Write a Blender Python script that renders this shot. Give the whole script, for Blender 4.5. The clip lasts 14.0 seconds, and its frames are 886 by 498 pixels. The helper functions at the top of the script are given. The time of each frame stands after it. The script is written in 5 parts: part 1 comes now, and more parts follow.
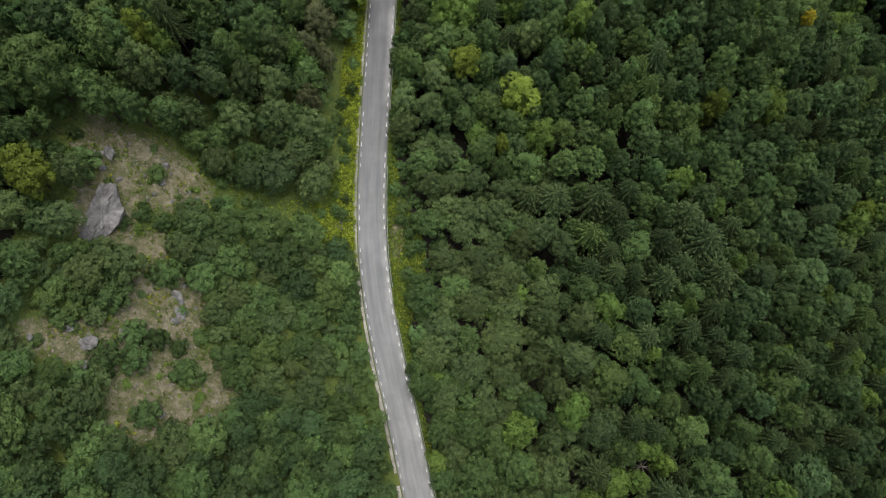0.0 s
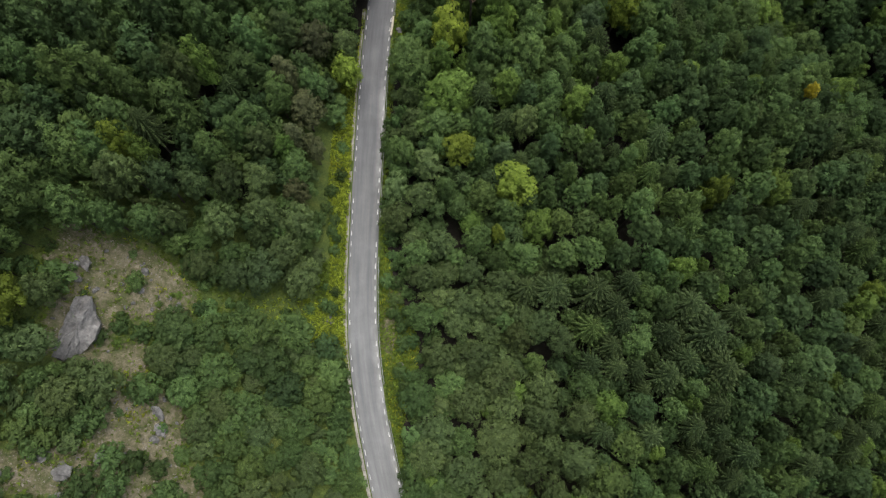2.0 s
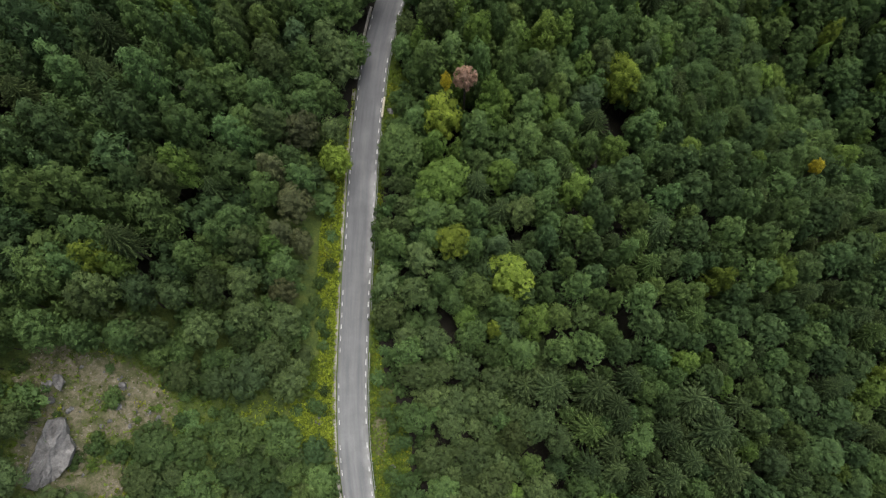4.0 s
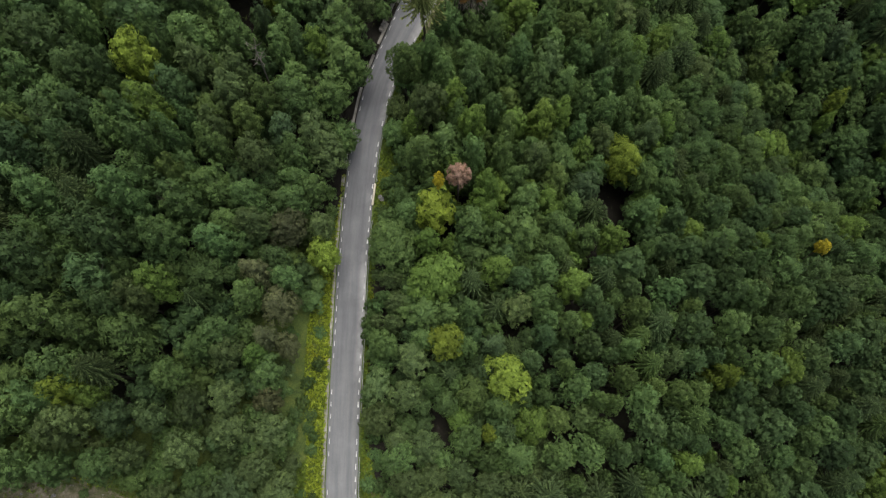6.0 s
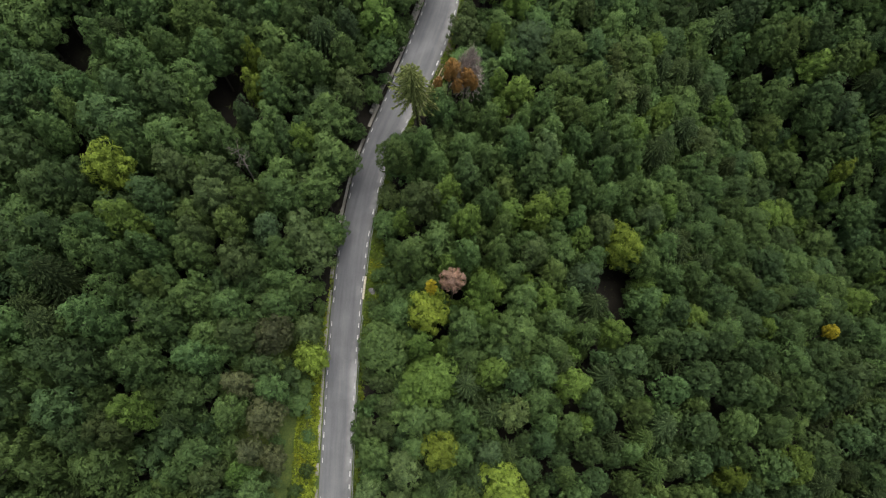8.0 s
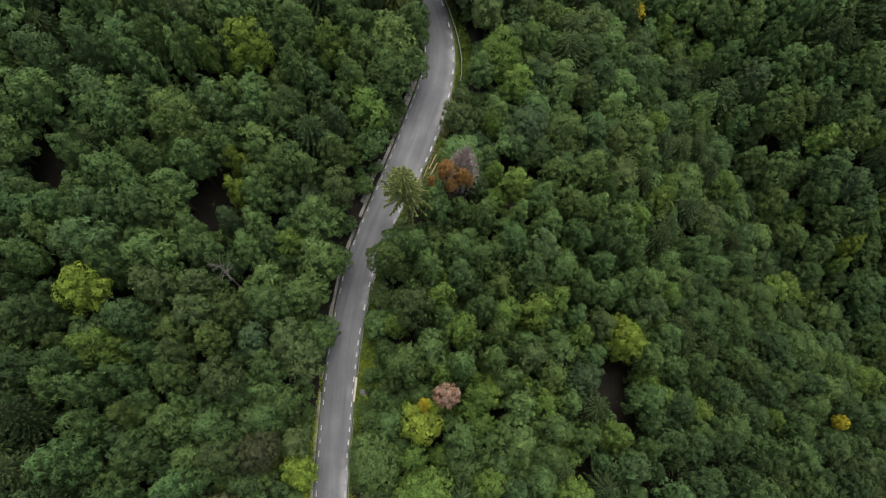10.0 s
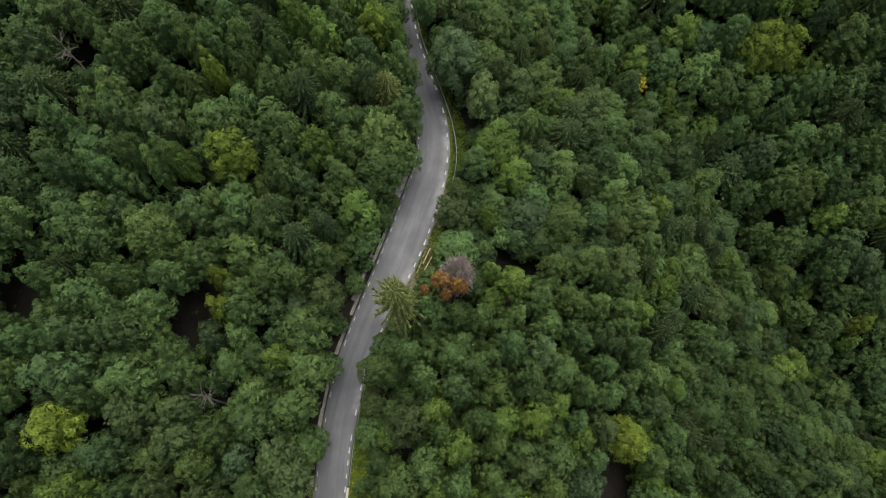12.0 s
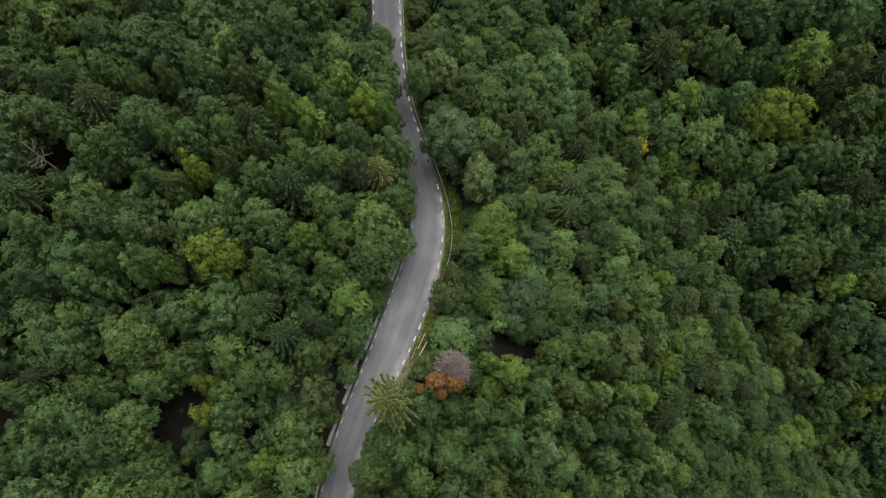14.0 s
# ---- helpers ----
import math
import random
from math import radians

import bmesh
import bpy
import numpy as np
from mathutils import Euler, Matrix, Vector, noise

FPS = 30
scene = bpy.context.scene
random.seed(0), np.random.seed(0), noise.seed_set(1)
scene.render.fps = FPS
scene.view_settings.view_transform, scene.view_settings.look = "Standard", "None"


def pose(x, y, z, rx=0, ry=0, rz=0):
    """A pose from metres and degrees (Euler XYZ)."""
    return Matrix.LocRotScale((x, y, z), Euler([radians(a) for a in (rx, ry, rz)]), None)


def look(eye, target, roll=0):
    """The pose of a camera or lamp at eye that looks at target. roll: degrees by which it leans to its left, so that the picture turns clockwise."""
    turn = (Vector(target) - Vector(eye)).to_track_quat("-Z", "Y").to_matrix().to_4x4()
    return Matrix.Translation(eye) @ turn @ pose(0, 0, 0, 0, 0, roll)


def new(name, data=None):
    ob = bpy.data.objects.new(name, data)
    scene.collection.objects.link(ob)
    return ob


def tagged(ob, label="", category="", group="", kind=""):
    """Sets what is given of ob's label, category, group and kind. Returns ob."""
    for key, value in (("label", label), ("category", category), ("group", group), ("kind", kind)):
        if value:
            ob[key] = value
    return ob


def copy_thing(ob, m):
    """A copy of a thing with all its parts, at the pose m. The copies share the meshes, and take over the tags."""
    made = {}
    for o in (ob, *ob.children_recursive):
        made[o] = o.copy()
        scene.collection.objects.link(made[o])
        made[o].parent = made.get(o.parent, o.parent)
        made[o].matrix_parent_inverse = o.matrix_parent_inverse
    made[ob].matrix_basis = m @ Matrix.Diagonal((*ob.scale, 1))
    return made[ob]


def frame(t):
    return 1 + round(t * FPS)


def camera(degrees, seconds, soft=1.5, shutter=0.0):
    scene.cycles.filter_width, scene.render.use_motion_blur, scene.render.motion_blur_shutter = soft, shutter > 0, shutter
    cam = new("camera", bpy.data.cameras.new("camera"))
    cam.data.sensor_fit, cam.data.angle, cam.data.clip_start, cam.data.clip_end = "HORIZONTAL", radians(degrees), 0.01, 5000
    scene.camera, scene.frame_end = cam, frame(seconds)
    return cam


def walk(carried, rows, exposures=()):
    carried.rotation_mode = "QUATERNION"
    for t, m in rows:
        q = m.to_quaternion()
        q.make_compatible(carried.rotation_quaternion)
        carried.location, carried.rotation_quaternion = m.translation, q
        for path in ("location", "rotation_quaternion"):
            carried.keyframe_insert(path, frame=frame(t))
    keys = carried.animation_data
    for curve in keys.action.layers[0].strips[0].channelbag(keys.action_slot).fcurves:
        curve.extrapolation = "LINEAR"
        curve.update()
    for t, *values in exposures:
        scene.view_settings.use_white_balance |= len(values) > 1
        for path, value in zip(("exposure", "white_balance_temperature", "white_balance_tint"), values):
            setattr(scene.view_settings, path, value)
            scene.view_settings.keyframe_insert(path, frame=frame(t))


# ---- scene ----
cam = camera(66.0, 14.0, soft=1.15)
# seconds, place in metres, turn in degrees
ROWS = [
    (0.0, -0.000, 0.000, 121.000, 16.096, 0.632, 0.937),
    (0.5, 0.010, 4.109, 120.888, 16.218, 0.584, 0.854),
    (1.0, 0.062, 8.237, 120.809, 16.344, 0.532, 0.765),
    (1.5, 0.160, 12.336, 120.801, 16.465, 0.475, 0.669),
    (2.0, 0.262, 16.458, 120.781, 16.577, 0.416, 0.577),
    (2.5, 0.353, 20.610, 120.746, 16.669, 0.356, 0.489),
    (3.0, 0.440, 24.743, 120.726, 16.739, 0.292, 0.421),
    (5.5, 0.996, 45.565, 120.750, 17.011, -0.033, 0.194),
    (6.0, 1.146, 49.808, 120.720, 17.047, -0.091, 0.147),
    (6.5, 1.341, 54.022, 120.654, 17.067, -0.142, 0.094),
    (7.0, 1.539, 58.225, 120.613, 17.083, -0.183, 0.044),
    (7.5, 1.682, 62.438, 120.614, 17.102, -0.211, -0.003),
    (8.0, 1.840, 66.646, 120.608, 17.126, -0.229, -0.058),
    (10.5, 2.840, 87.559, 120.774, 17.254, -0.267, -0.349),
    (11.0, 3.029, 91.750, 120.824, 17.274, -0.266, -0.423),
    (11.5, 3.277, 95.978, 120.853, 17.294, -0.274, -0.501),
    (12.0, 3.463, 100.207, 120.891, 17.315, -0.282, -0.588),
    (12.5, 3.664, 104.244, 120.943, 17.327, -0.296, -0.685),
    (13.0, 3.830, 107.937, 121.020, 17.320, -0.316, -0.784),
    (13.5, 3.983, 111.321, 121.062, 17.302, -0.339, -0.866),
    (14.0, 4.069, 114.447, 121.000, 17.269, -0.357, -0.935),
]
walk(cam, [(t, pose(x, y, z, rx, ry, rz)) for t, x, y, z, rx, ry, rz in ROWS])

# ---- light ----
world = bpy.data.worlds.new("overcast_sky")
scene.world = world
world.use_nodes = True
wn = world.node_tree.nodes
wl = world.node_tree.links
sky = wn.new("ShaderNodeTexSky")
sky.sky_type = "NISHITA"
sky.sun_disc = False
SUN_EL, SUN_ROT = 76.0, 20.0
sky.sun_elevation = radians(SUN_EL)
sky.sun_rotation = radians(SUN_ROT)
sky.air_density, sky.dust_density, sky.ozone_density = 1.0, 4.0, 1.0
soft_sky = wn.new("ShaderNodeHueSaturation")  # cloud cover takes the blue out of the sky
soft_sky.inputs["Saturation"].default_value = 0.5
wl.new(sky.outputs["Color"], soft_sky.inputs["Color"])
wl.new(soft_sky.outputs["Color"], wn["Background"].inputs["Color"])
wn["Background"].inputs["Strength"].default_value = 0.125
sun_data = bpy.data.lights.new("sun", "SUN")
sun_data.energy, sun_data.angle, sun_data.color = 1.5, radians(44), (1.0, 0.96, 0.9)
sun = new("sun", sun_data)
az = radians(SUN_ROT)
sun.matrix_world = look((0, 0, 300), Vector((0, 0, 300)) - Vector((math.sin(az) * math.cos(radians(SUN_EL)), math.cos(az) * math.cos(radians(SUN_EL)), math.sin(radians(SUN_EL)))))
scene.view_settings.exposure = 0.48


# ---- materials ----
def node_material(name):
    m = bpy.data.materials.new(name)
    m.use_nodes = True
    return m, m.node_tree.nodes, m.node_tree.links, m.node_tree.nodes["Principled BSDF"]


def ramp(nodes, stops):
    r = nodes.new("ShaderNodeValToRGB")
    while len(r.color_ramp.elements) < len(stops):
        r.color_ramp.elements.new(0.5)
    for e, (p, c) in zip(r.color_ramp.elements, stops):
        e.position, e.color = p, (*c, 1)
    return r


def noise_node(nodes, links, scale, detail=4.0, rough=0.6, coords="Object"):
    tc = nodes.new("ShaderNodeTexCoord")
    n = nodes.new("ShaderNodeTexNoise")
    n.inputs["Scale"].default_value, n.inputs["Detail"].default_value, n.inputs["Roughness"].default_value = scale, detail, rough
    links.new(tc.outputs[coords], n.inputs["Vector"])
    return n


def mix(nodes, links, kind, fac, a, b):
    m = nodes.new("ShaderNodeMix")
    m.data_type, m.blend_type = "RGBA", kind
    for socket, v in ((m.inputs["Factor"], fac), (m.inputs[6], a), (m.inputs[7], b)):
        if isinstance(v, (int, float)):
            socket.default_value = v
        elif isinstance(v, tuple):
            socket.default_value = (*v, 1)
        else:
            links.new(v, socket)
    return m.outputs[2]


def bump(nodes, links, bsdf, height, strength, distance):
    b = nodes.new("ShaderNodeBump")
    b.inputs["Strength"].default_value, b.inputs["Distance"].default_value = strength, distance
    links.new(height, b.inputs["Height"])
    links.new(b.outputs["Normal"], bsdf.inputs["Normal"])


def leaf_material(name, dark, light, gloss=0.65, through_leaf=0.2, joined=False, gaps=0.45):
    """Leaves in the colour of their object, varied from clump to clump and in broad patches."""
    m, n, l, bsdf = node_material(name)
    clump = n.new("ShaderNodeVertexColor")
    clump.layer_name = "tint"
    own = clump.outputs["Color"]
    if not joined:
        own = mix(n, l, "MULTIPLY", 1.0, n.new("ShaderNodeObjectInfo").outputs["Color"], own)
    geo = n.new("ShaderNodeNewGeometry")
    per_leaf = ramp(n, [(0.0, (dark, dark, dark)), (0.6, (1, 1, 1)), (1.0, (light, light * 0.98, light * 0.9))])
    l.new(geo.outputs["Random Per Island"], per_leaf.inputs["Fac"])
    c = mix(n, l, "MULTIPLY", 1.0, own, per_leaf.outputs["Color"])
    patches = noise_node(n, l, 0.55, 2.0)
    tint = ramp(n, [(0.3, (0.9, 0.92, 0.94)), (0.7, (1.1, 1.08, 1.0))])
    l.new(patches.outputs["Fac"], tint.inputs["Fac"])
    c = mix(n, l, "MULTIPLY", 1.0, c, tint.outputs["Color"])
    dapple = noise_node(n, l, 3.2, 3.0, 0.7)
    dab = ramp(n, [(0.32, (0.84, 0.85, 0.87)), (0.68, (1.17, 1.16, 1.12))])
    l.new(dapple.outputs["Fac"], dab.inputs["Fac"])
    c = mix(n, l, "MULTIPLY", 1.0, c, dab.outputs["Color"])
    l.new(c, bsdf.inputs["Base Color"])
    bsdf.inputs["Roughness"].default_value = gloss
    bsdf.inputs["Specular IOR Level"].default_value = 0.1
    tr = n.new("ShaderNodeBsdfTranslucent")
    l.new(c, tr.inputs["Color"])
    ms = n.new("ShaderNodeMixShader")
    ms.inputs["Fac"].default_value = through_leaf
    l.new(bsdf.outputs["BSDF"], ms.inputs[1])
    l.new(tr.outputs["BSDF"], ms.inputs[2])
    # the gaps between single leaves of a spray
    holes = noise_node(n, l, 5.5, 2.0, 0.5)
    cut = n.new("ShaderNodeMath")
    cut.operation = "GREATER_THAN"
    cut.inputs[1].default_value = gaps
    l.new(holes.outputs["Fac"], cut.inputs[0])
    clear = n.new("ShaderNodeBsdfTransparent")
    leafy = n.new("ShaderNodeMixShader")
    l.new(cut.outputs[0], leafy.inputs["Fac"])
    l.new(clear.outputs["BSDF"], leafy.inputs[1])
    l.new(ms.outputs["Shader"], leafy.inputs[2])
    l.new(leafy.outputs["Shader"], n["Material Output"].inputs["Surface"])
    return m


def rough_material(name, stops, scale, fine, rough=0.9, strength=0.6, distance=0.05):
    """Stone, bark, soil or concrete: a ramp over coarse noise, broken by fine noise."""
    m, n, l, bsdf = node_material(name)
    coarse = noise_node(n, l, scale, 6.0, 0.65)
    r = ramp(n, stops)
    l.new(coarse.outputs["Fac"], r.inputs["Fac"])
    grain = noise_node(n, l, fine, 4.0, 0.7)
    g = ramp(n, [(0.3, (0.7, 0.7, 0.7)), (0.7, (1.25, 1.25, 1.25))])
    l.new(grain.outputs["Fac"], g.inputs["Fac"])
    info = n.new("ShaderNodeObjectInfo")
    each = ramp(n, [(0.0, (0.85, 0.85, 0.85)), (1.0, (1.15, 1.15, 1.15))])
    l.new(info.outputs["Random"], each.inputs["Fac"])
    c = mix(n, l, "MULTIPLY", 1.0, r.outputs["Color"], g.outputs["Color"])
    c = mix(n, l, "MULTIPLY", 1.0, c, each.outputs["Color"])
    l.new(c, bsdf.inputs["Base Color"])
    bsdf.inputs["Roughness"].default_value = rough
    bump(n, l, bsdf, grain.outputs["Fac"], strength, distance)
    return m


LEAF = leaf_material("broad_leaves", 0.76, 1.24)
NEEDLE = leaf_material("spruce_needles", 0.66, 1.4, 0.7, 0.2, gaps=0.31)
LEAF_WOOD = leaf_material("broad_leaves_wood", 0.76, 1.24, joined=True)
NEEDLE_WOOD = leaf_material("spruce_needles_wood", 0.66, 1.4, 0.7, 0.2, True, 0.31)
HERB = leaf_material("herbs", 0.6, 1.5, 0.6, 0.35)
BARK = rough_material("bark", [(0.3, (0.03, 0.024, 0.018)), (0.7, (0.085, 0.072, 0.058))], 1.5, 14.0)
TWIG = rough_material("bare_twigs", [(0.3, (0.24, 0.195, 0.172)), (0.7, (0.45, 0.375, 0.335))], 2.0, 10.0)
DEADWOOD = rough_material("weathered_dead_wood", [(0.3, (0.1, 0.088, 0.072)), (0.7, (0.21, 0.19, 0.16))], 2.0, 10.0)
ROCK = rough_material("limestone", [(0.28, (0.075, 0.073, 0.07)), (0.5, (0.15, 0.147, 0.142)), (0.7, (0.25, 0.244, 0.235))], 0.8, 2.2, 0.9, 0.8, 0.15)
STONE = rough_material("loose_stone", [(0.3, (0.13, 0.115, 0.09)), (0.7, (0.3, 0.275, 0.23))], 1.2, 6.0)
CONCRETE = rough_material("old_concrete", [(0.3, (0.19, 0.18, 0.155)), (0.55, (0.33, 0.31, 0.27)), (0.8, (0.47, 0.45, 0.4))], 0.5, 5.0, 0.9, 0.4, 0.02)
CREAM = rough_material("cream_render", [(0.3, (0.36, 0.32, 0.24)), (0.7, (0.55, 0.5, 0.39))], 0.8, 6.0, 0.85, 0.3, 0.01)
STEEL = rough_material("galvanised_steel", [(0.3, (0.2, 0.21, 0.21)), (0.7, (0.4, 0.41, 0.41))], 1.0, 8.0, 0.5, 0.1, 0.005)
PAINT = rough_material("worn_road_paint", [(0.3, (0.34, 0.34, 0.33)), (0.65, (0.64, 0.64, 0.62))], 1.4, 9.0, 0.7, 0.2, 0.005)
WOOD = rough_material("pale_weathered_wood", [(0.3, (0.3, 0.22, 0.13)), (0.7, (0.5, 0.4, 0.26))], 1.5, 12.0)


def ground_material():
    """Leaf litter under the trees, grass where the attribute says so, bare stony soil on the slope."""
    m, n, l, bsdf = node_material("forest_ground")
    # darker than real litter: deep shade of the forest floor put into it
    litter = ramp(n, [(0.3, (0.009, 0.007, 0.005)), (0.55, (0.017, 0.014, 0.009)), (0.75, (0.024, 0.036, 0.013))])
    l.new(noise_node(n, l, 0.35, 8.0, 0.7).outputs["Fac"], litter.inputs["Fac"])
    grass = ramp(n, [(0.28, (0.045, 0.075, 0.018)), (0.5, (0.09, 0.13, 0.026)), (0.72, (0.155, 0.175, 0.038))])
    l.new(noise_node(n, l, 0.5, 8.0, 0.7).outputs["Fac"], grass.inputs["Fac"])
    soil = ramp(n, [(0.35, (0.068, 0.095, 0.027)), (0.46, (0.112, 0.113, 0.052)), (0.55, (0.18, 0.16, 0.102)), (0.7, (0.29, 0.262, 0.195))])
    l.new(noise_node(n, l, 0.6, 10.0, 0.75).outputs["Fac"], soil.inputs["Fac"])
    cover = n.new("ShaderNodeVertexColor")
    cover.layer_name = "cover"
    split = n.new("ShaderNodeSeparateColor")
    l.new(cover.outputs["Color"], split.inputs["Color"])
    edge = noise_node(n, l, 0.9, 8.0, 0.75)

    def ragged(channel):
        a = n.new("ShaderNodeMath")
        a.operation = "MULTIPLY_ADD"
        l.new(edge.outputs["Fac"], a.inputs[0])
        a.inputs[1].default_value = 1.3
        l.new(channel, a.inputs[2])
        r = ramp(n, [(0.95, (0, 0, 0)), (1.2, (1, 1, 1))])
        s = n.new("ShaderNodeMath")
        s.operation = "MULTIPLY"
        s.inputs[1].default_value = 1.0
        l.new(a.outputs[0], s.inputs[0])
        l.new(s.outputs[0], r.inputs["Fac"])
        r.color_ramp.elements[0].position, r.color_ramp.elements[1].position = 0.9, 1.0
        return r.outputs["Color"]

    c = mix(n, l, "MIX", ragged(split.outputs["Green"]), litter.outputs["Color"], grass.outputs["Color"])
    c = mix(n, l, "MIX", ragged(split.outputs["Red"]), c, soil.outputs["Color"])
    fine = noise_node(n, l, 4.0, 6.0, 0.75)
    g = ramp(n, [(0.3, (0.65, 0.65, 0.65)), (0.7, (1.3, 1.3, 1.3))])
    l.new(fine.outputs["Fac"], g.inputs["Fac"])
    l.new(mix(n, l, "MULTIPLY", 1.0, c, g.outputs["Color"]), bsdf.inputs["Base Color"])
    bsdf.inputs["Roughness"].default_value = 1.0
    bump(n, l, bsdf, fine.outputs["Fac"], 0.8, 0.25)
    return m


def asphalt_material():
    """Pale worn asphalt: u runs across the lane (0 left edge, 1 right edge), v along it in metres."""
    m, n, l, bsdf = node_material("worn_asphalt")
    uv = n.new("ShaderNodeUVMap")
    sep = n.new("ShaderNodeSeparateXYZ")
    l.new(uv.outputs["UV"], sep.inputs[0])
    tracks = ramp(n, [(0.0, (0.8, 0.8, 0.79)), (0.14, (1.0, 1.0, 1.0)), (0.3, (0.9, 0.9, 0.91)), (0.5, (1.04, 1.04, 1.03)), (0.7, (0.9, 0.9, 0.91)), (0.86, (1.06, 1.05, 1.03)), (1.0, (0.95, 0.94, 0.9))])
    l.new(sep.outputs["X"], tracks.inputs["Fac"])
    base = ramp(n, [(0.3, (0.152, 0.156, 0.158)), (0.55, (0.188, 0.192, 0.194)), (0.75, (0.232, 0.237, 0.238))])
    l.new(noise_node(n, l, 0.18, 6.0, 0.6).outputs["Fac"], base.inputs["Fac"])
    fine = noise_node(n, l, 7.0, 6.0, 0.75)
    g = ramp(n, [(0.3, (0.85, 0.85, 0.85)), (0.7, (1.13, 1.13, 1.13))])
    l.new(fine.outputs["Fac"], g.inputs["Fac"])
    stretch = n.new("ShaderNodeMapping")
    l.new(uv.outputs["UV"], stretch.inputs["Vector"])
    stretch.inputs["Scale"].default_value = (9.0, 0.12, 1.0)
    streak = n.new("ShaderNodeTexNoise")
    streak.inputs["Scale"].default_value, streak.inputs["Detail"].default_value = 1.0, 6.0
    l.new(stretch.outputs["Vector"], streak.inputs["Vector"])
    st = ramp(n, [(0.35, (0.88, 0.88, 0.89)), (0.65, (1.1, 1.1, 1.08))])
    l.new(streak.outputs["Fac"], st.inputs["Fac"])
    c = mix(n, l, "MULTIPLY", 1.0, base.outputs["Color"], tracks.outputs["Color"])
    c = mix(n, l, "MULTIPLY", 1.0, c, g.outputs["Color"])
    c = mix(n, l, "MULTIPLY", 1.0, c, st.outputs["Color"])
    # colour factor along the road, paler and darker by lengths
    way_along = n.new("ShaderNodeMapRange")
    way_along.inputs["From Min"].default_value, way_along.inputs["From Max"].default_value = -20.0, 180.0
    l.new(sep.outputs["Y"], way_along.inputs["Value"])
    lengths = ramp(n, [(0.0, (1.3, 1.29, 1.27)), (0.12, (1.25, 1.24, 1.22)), (0.24, (1.1, 1.1, 1.09)), (0.38, (1.0, 1.0, 1.0)), (0.46, (0.82, 0.82, 0.84)), (0.66, (0.74, 0.74, 0.77)), (0.74, (0.92, 0.92, 0.94)), (0.84, (0.92, 0.92, 0.94)), (0.9, (0.6, 0.6, 0.64))])
    l.new(way_along.outputs["Result"], lengths.inputs["Fac"])
    c = mix(n, l, "MULTIPLY", 1.0, c, lengths.outputs["Color"])
    # dusty pale patches worn along one edge
    edge = ramp(n, [(0.72, (0, 0, 0)), (0.9, (1, 1, 1))])
    l.new(sep.outputs["X"], edge.inputs["Fac"])
    dust = ramp(n, [(0.5, (0, 0, 0)), (0.68, (1, 1, 1))])
    l.new(noise_node(n, l, 0.09, 5.0, 0.65).outputs["Fac"], dust.inputs["Fac"])
    both = mix(n, l, "MULTIPLY", 1.0, edge.outputs["Color"], dust.outputs["Color"])
    c = mix(n, l, "MIX", both, c, (0.34, 0.338, 0.33))
    l.new(c, bsdf.inputs["Base Color"])
    bsdf.inputs["Roughness"].default_value = 0.85
    bump(n, l, bsdf, fine.outputs["Fac"], 0.3, 0.01)
    return m


GROUND, ASPHALT = ground_material(), asphalt_material()

# ---- the lie of the land ----
# centre line of the road: way ahead, side
CENTRE = [(-60, 7), (-40, 2), (-20, -2.4), (-6, -6.0), (3.6, -8.3), (13, -10.8), (23.2, -13.2), (33.5, -14.8), (44, -15.4), (55, -15.3), (66, -15.1), (83, -14.6), (93, -13.95), (103, -13.05), (114, -11.0), (120, -8.8), (125, -6.6), (130, -4.25), (135, -1.9), (140, -0.1), (145, 1.7), (150, 2.9), (156, 2.8), (161, 1.4), (171, -2.2), (181, -3.6), (192, -3.9), (215, -5), (260, -9), (330, -20)]
CY = np.arange(-60.0, 330.0, 0.5)
CX = np.interp(CY, [c[0] for c in CENTRE], [c[1] for c in CENTRE])
for _ in range(3):
    CX[4:-4] = np.convolve(CX, np.ones(9) / 9, "valid")


def road_x(y):
    return np.interp(y, CY, CX)


def road_z(y):
    y = np.asarray(y, float)
    yc = np.clip(y, -60, 230)
    return 2.195e-4 * yc * yc + 0.07712 * yc - 1.97 + (y - yc) * 0.1


def half_width(y):
    """From the centre to the painted edge: the road widens in the bend."""
    return 2.3 + 0.75 * np.exp(-(((np.asarray(y, float) - 138) / 13) ** 2))


def lie(x, y):
    """Height of the ground, without its roughness: steep bank up on one side, a falling slope and a ravine on the other."""
    x, y = np.asarray(x, float), np.asarray(y, float)
    z = road_z(y)
    s = x - road_x(y)
    w = half_width(y)
    d = np.clip(s - w - 0.9, 0, 105)
    u, v = d / 50, (np.clip(y, -40, 195) - 80) / 100
    fall = u * (-13.36 - 5.28 * v - 10.35 * v * v) + u * u * (-2.19 - 5.69 * v - 7.13 * v * v)
    fall = fall - np.clip(s - 105, 0, 60) * 0.1
    near = z + fall
    far = np.minimum(-17.4 + 0.723 * (np.minimum(x, 150) - 70) + 0.89 * (np.minimum(y, 220) - 150), 75)
    k = 4.0
    h = np.clip(0.5 + 0.5 * (far - near) / k, 0, 1)
    right = near * (1 - h) + far * h + k * h * (1 - h)
    e = np.clip(-s - w - 1.8, 0, None)
    steep = 0.7 - 0.2 * np.clip((y - 60) / 60, 0, 1)
    rise = steep * (np.minimum(e, 75) - 1.6 * (1 - np.exp(-e / 1.6))) + 0.25 * np.clip(e - 75, 0, 150)
    return np.where(s > 0, right, z + rise)


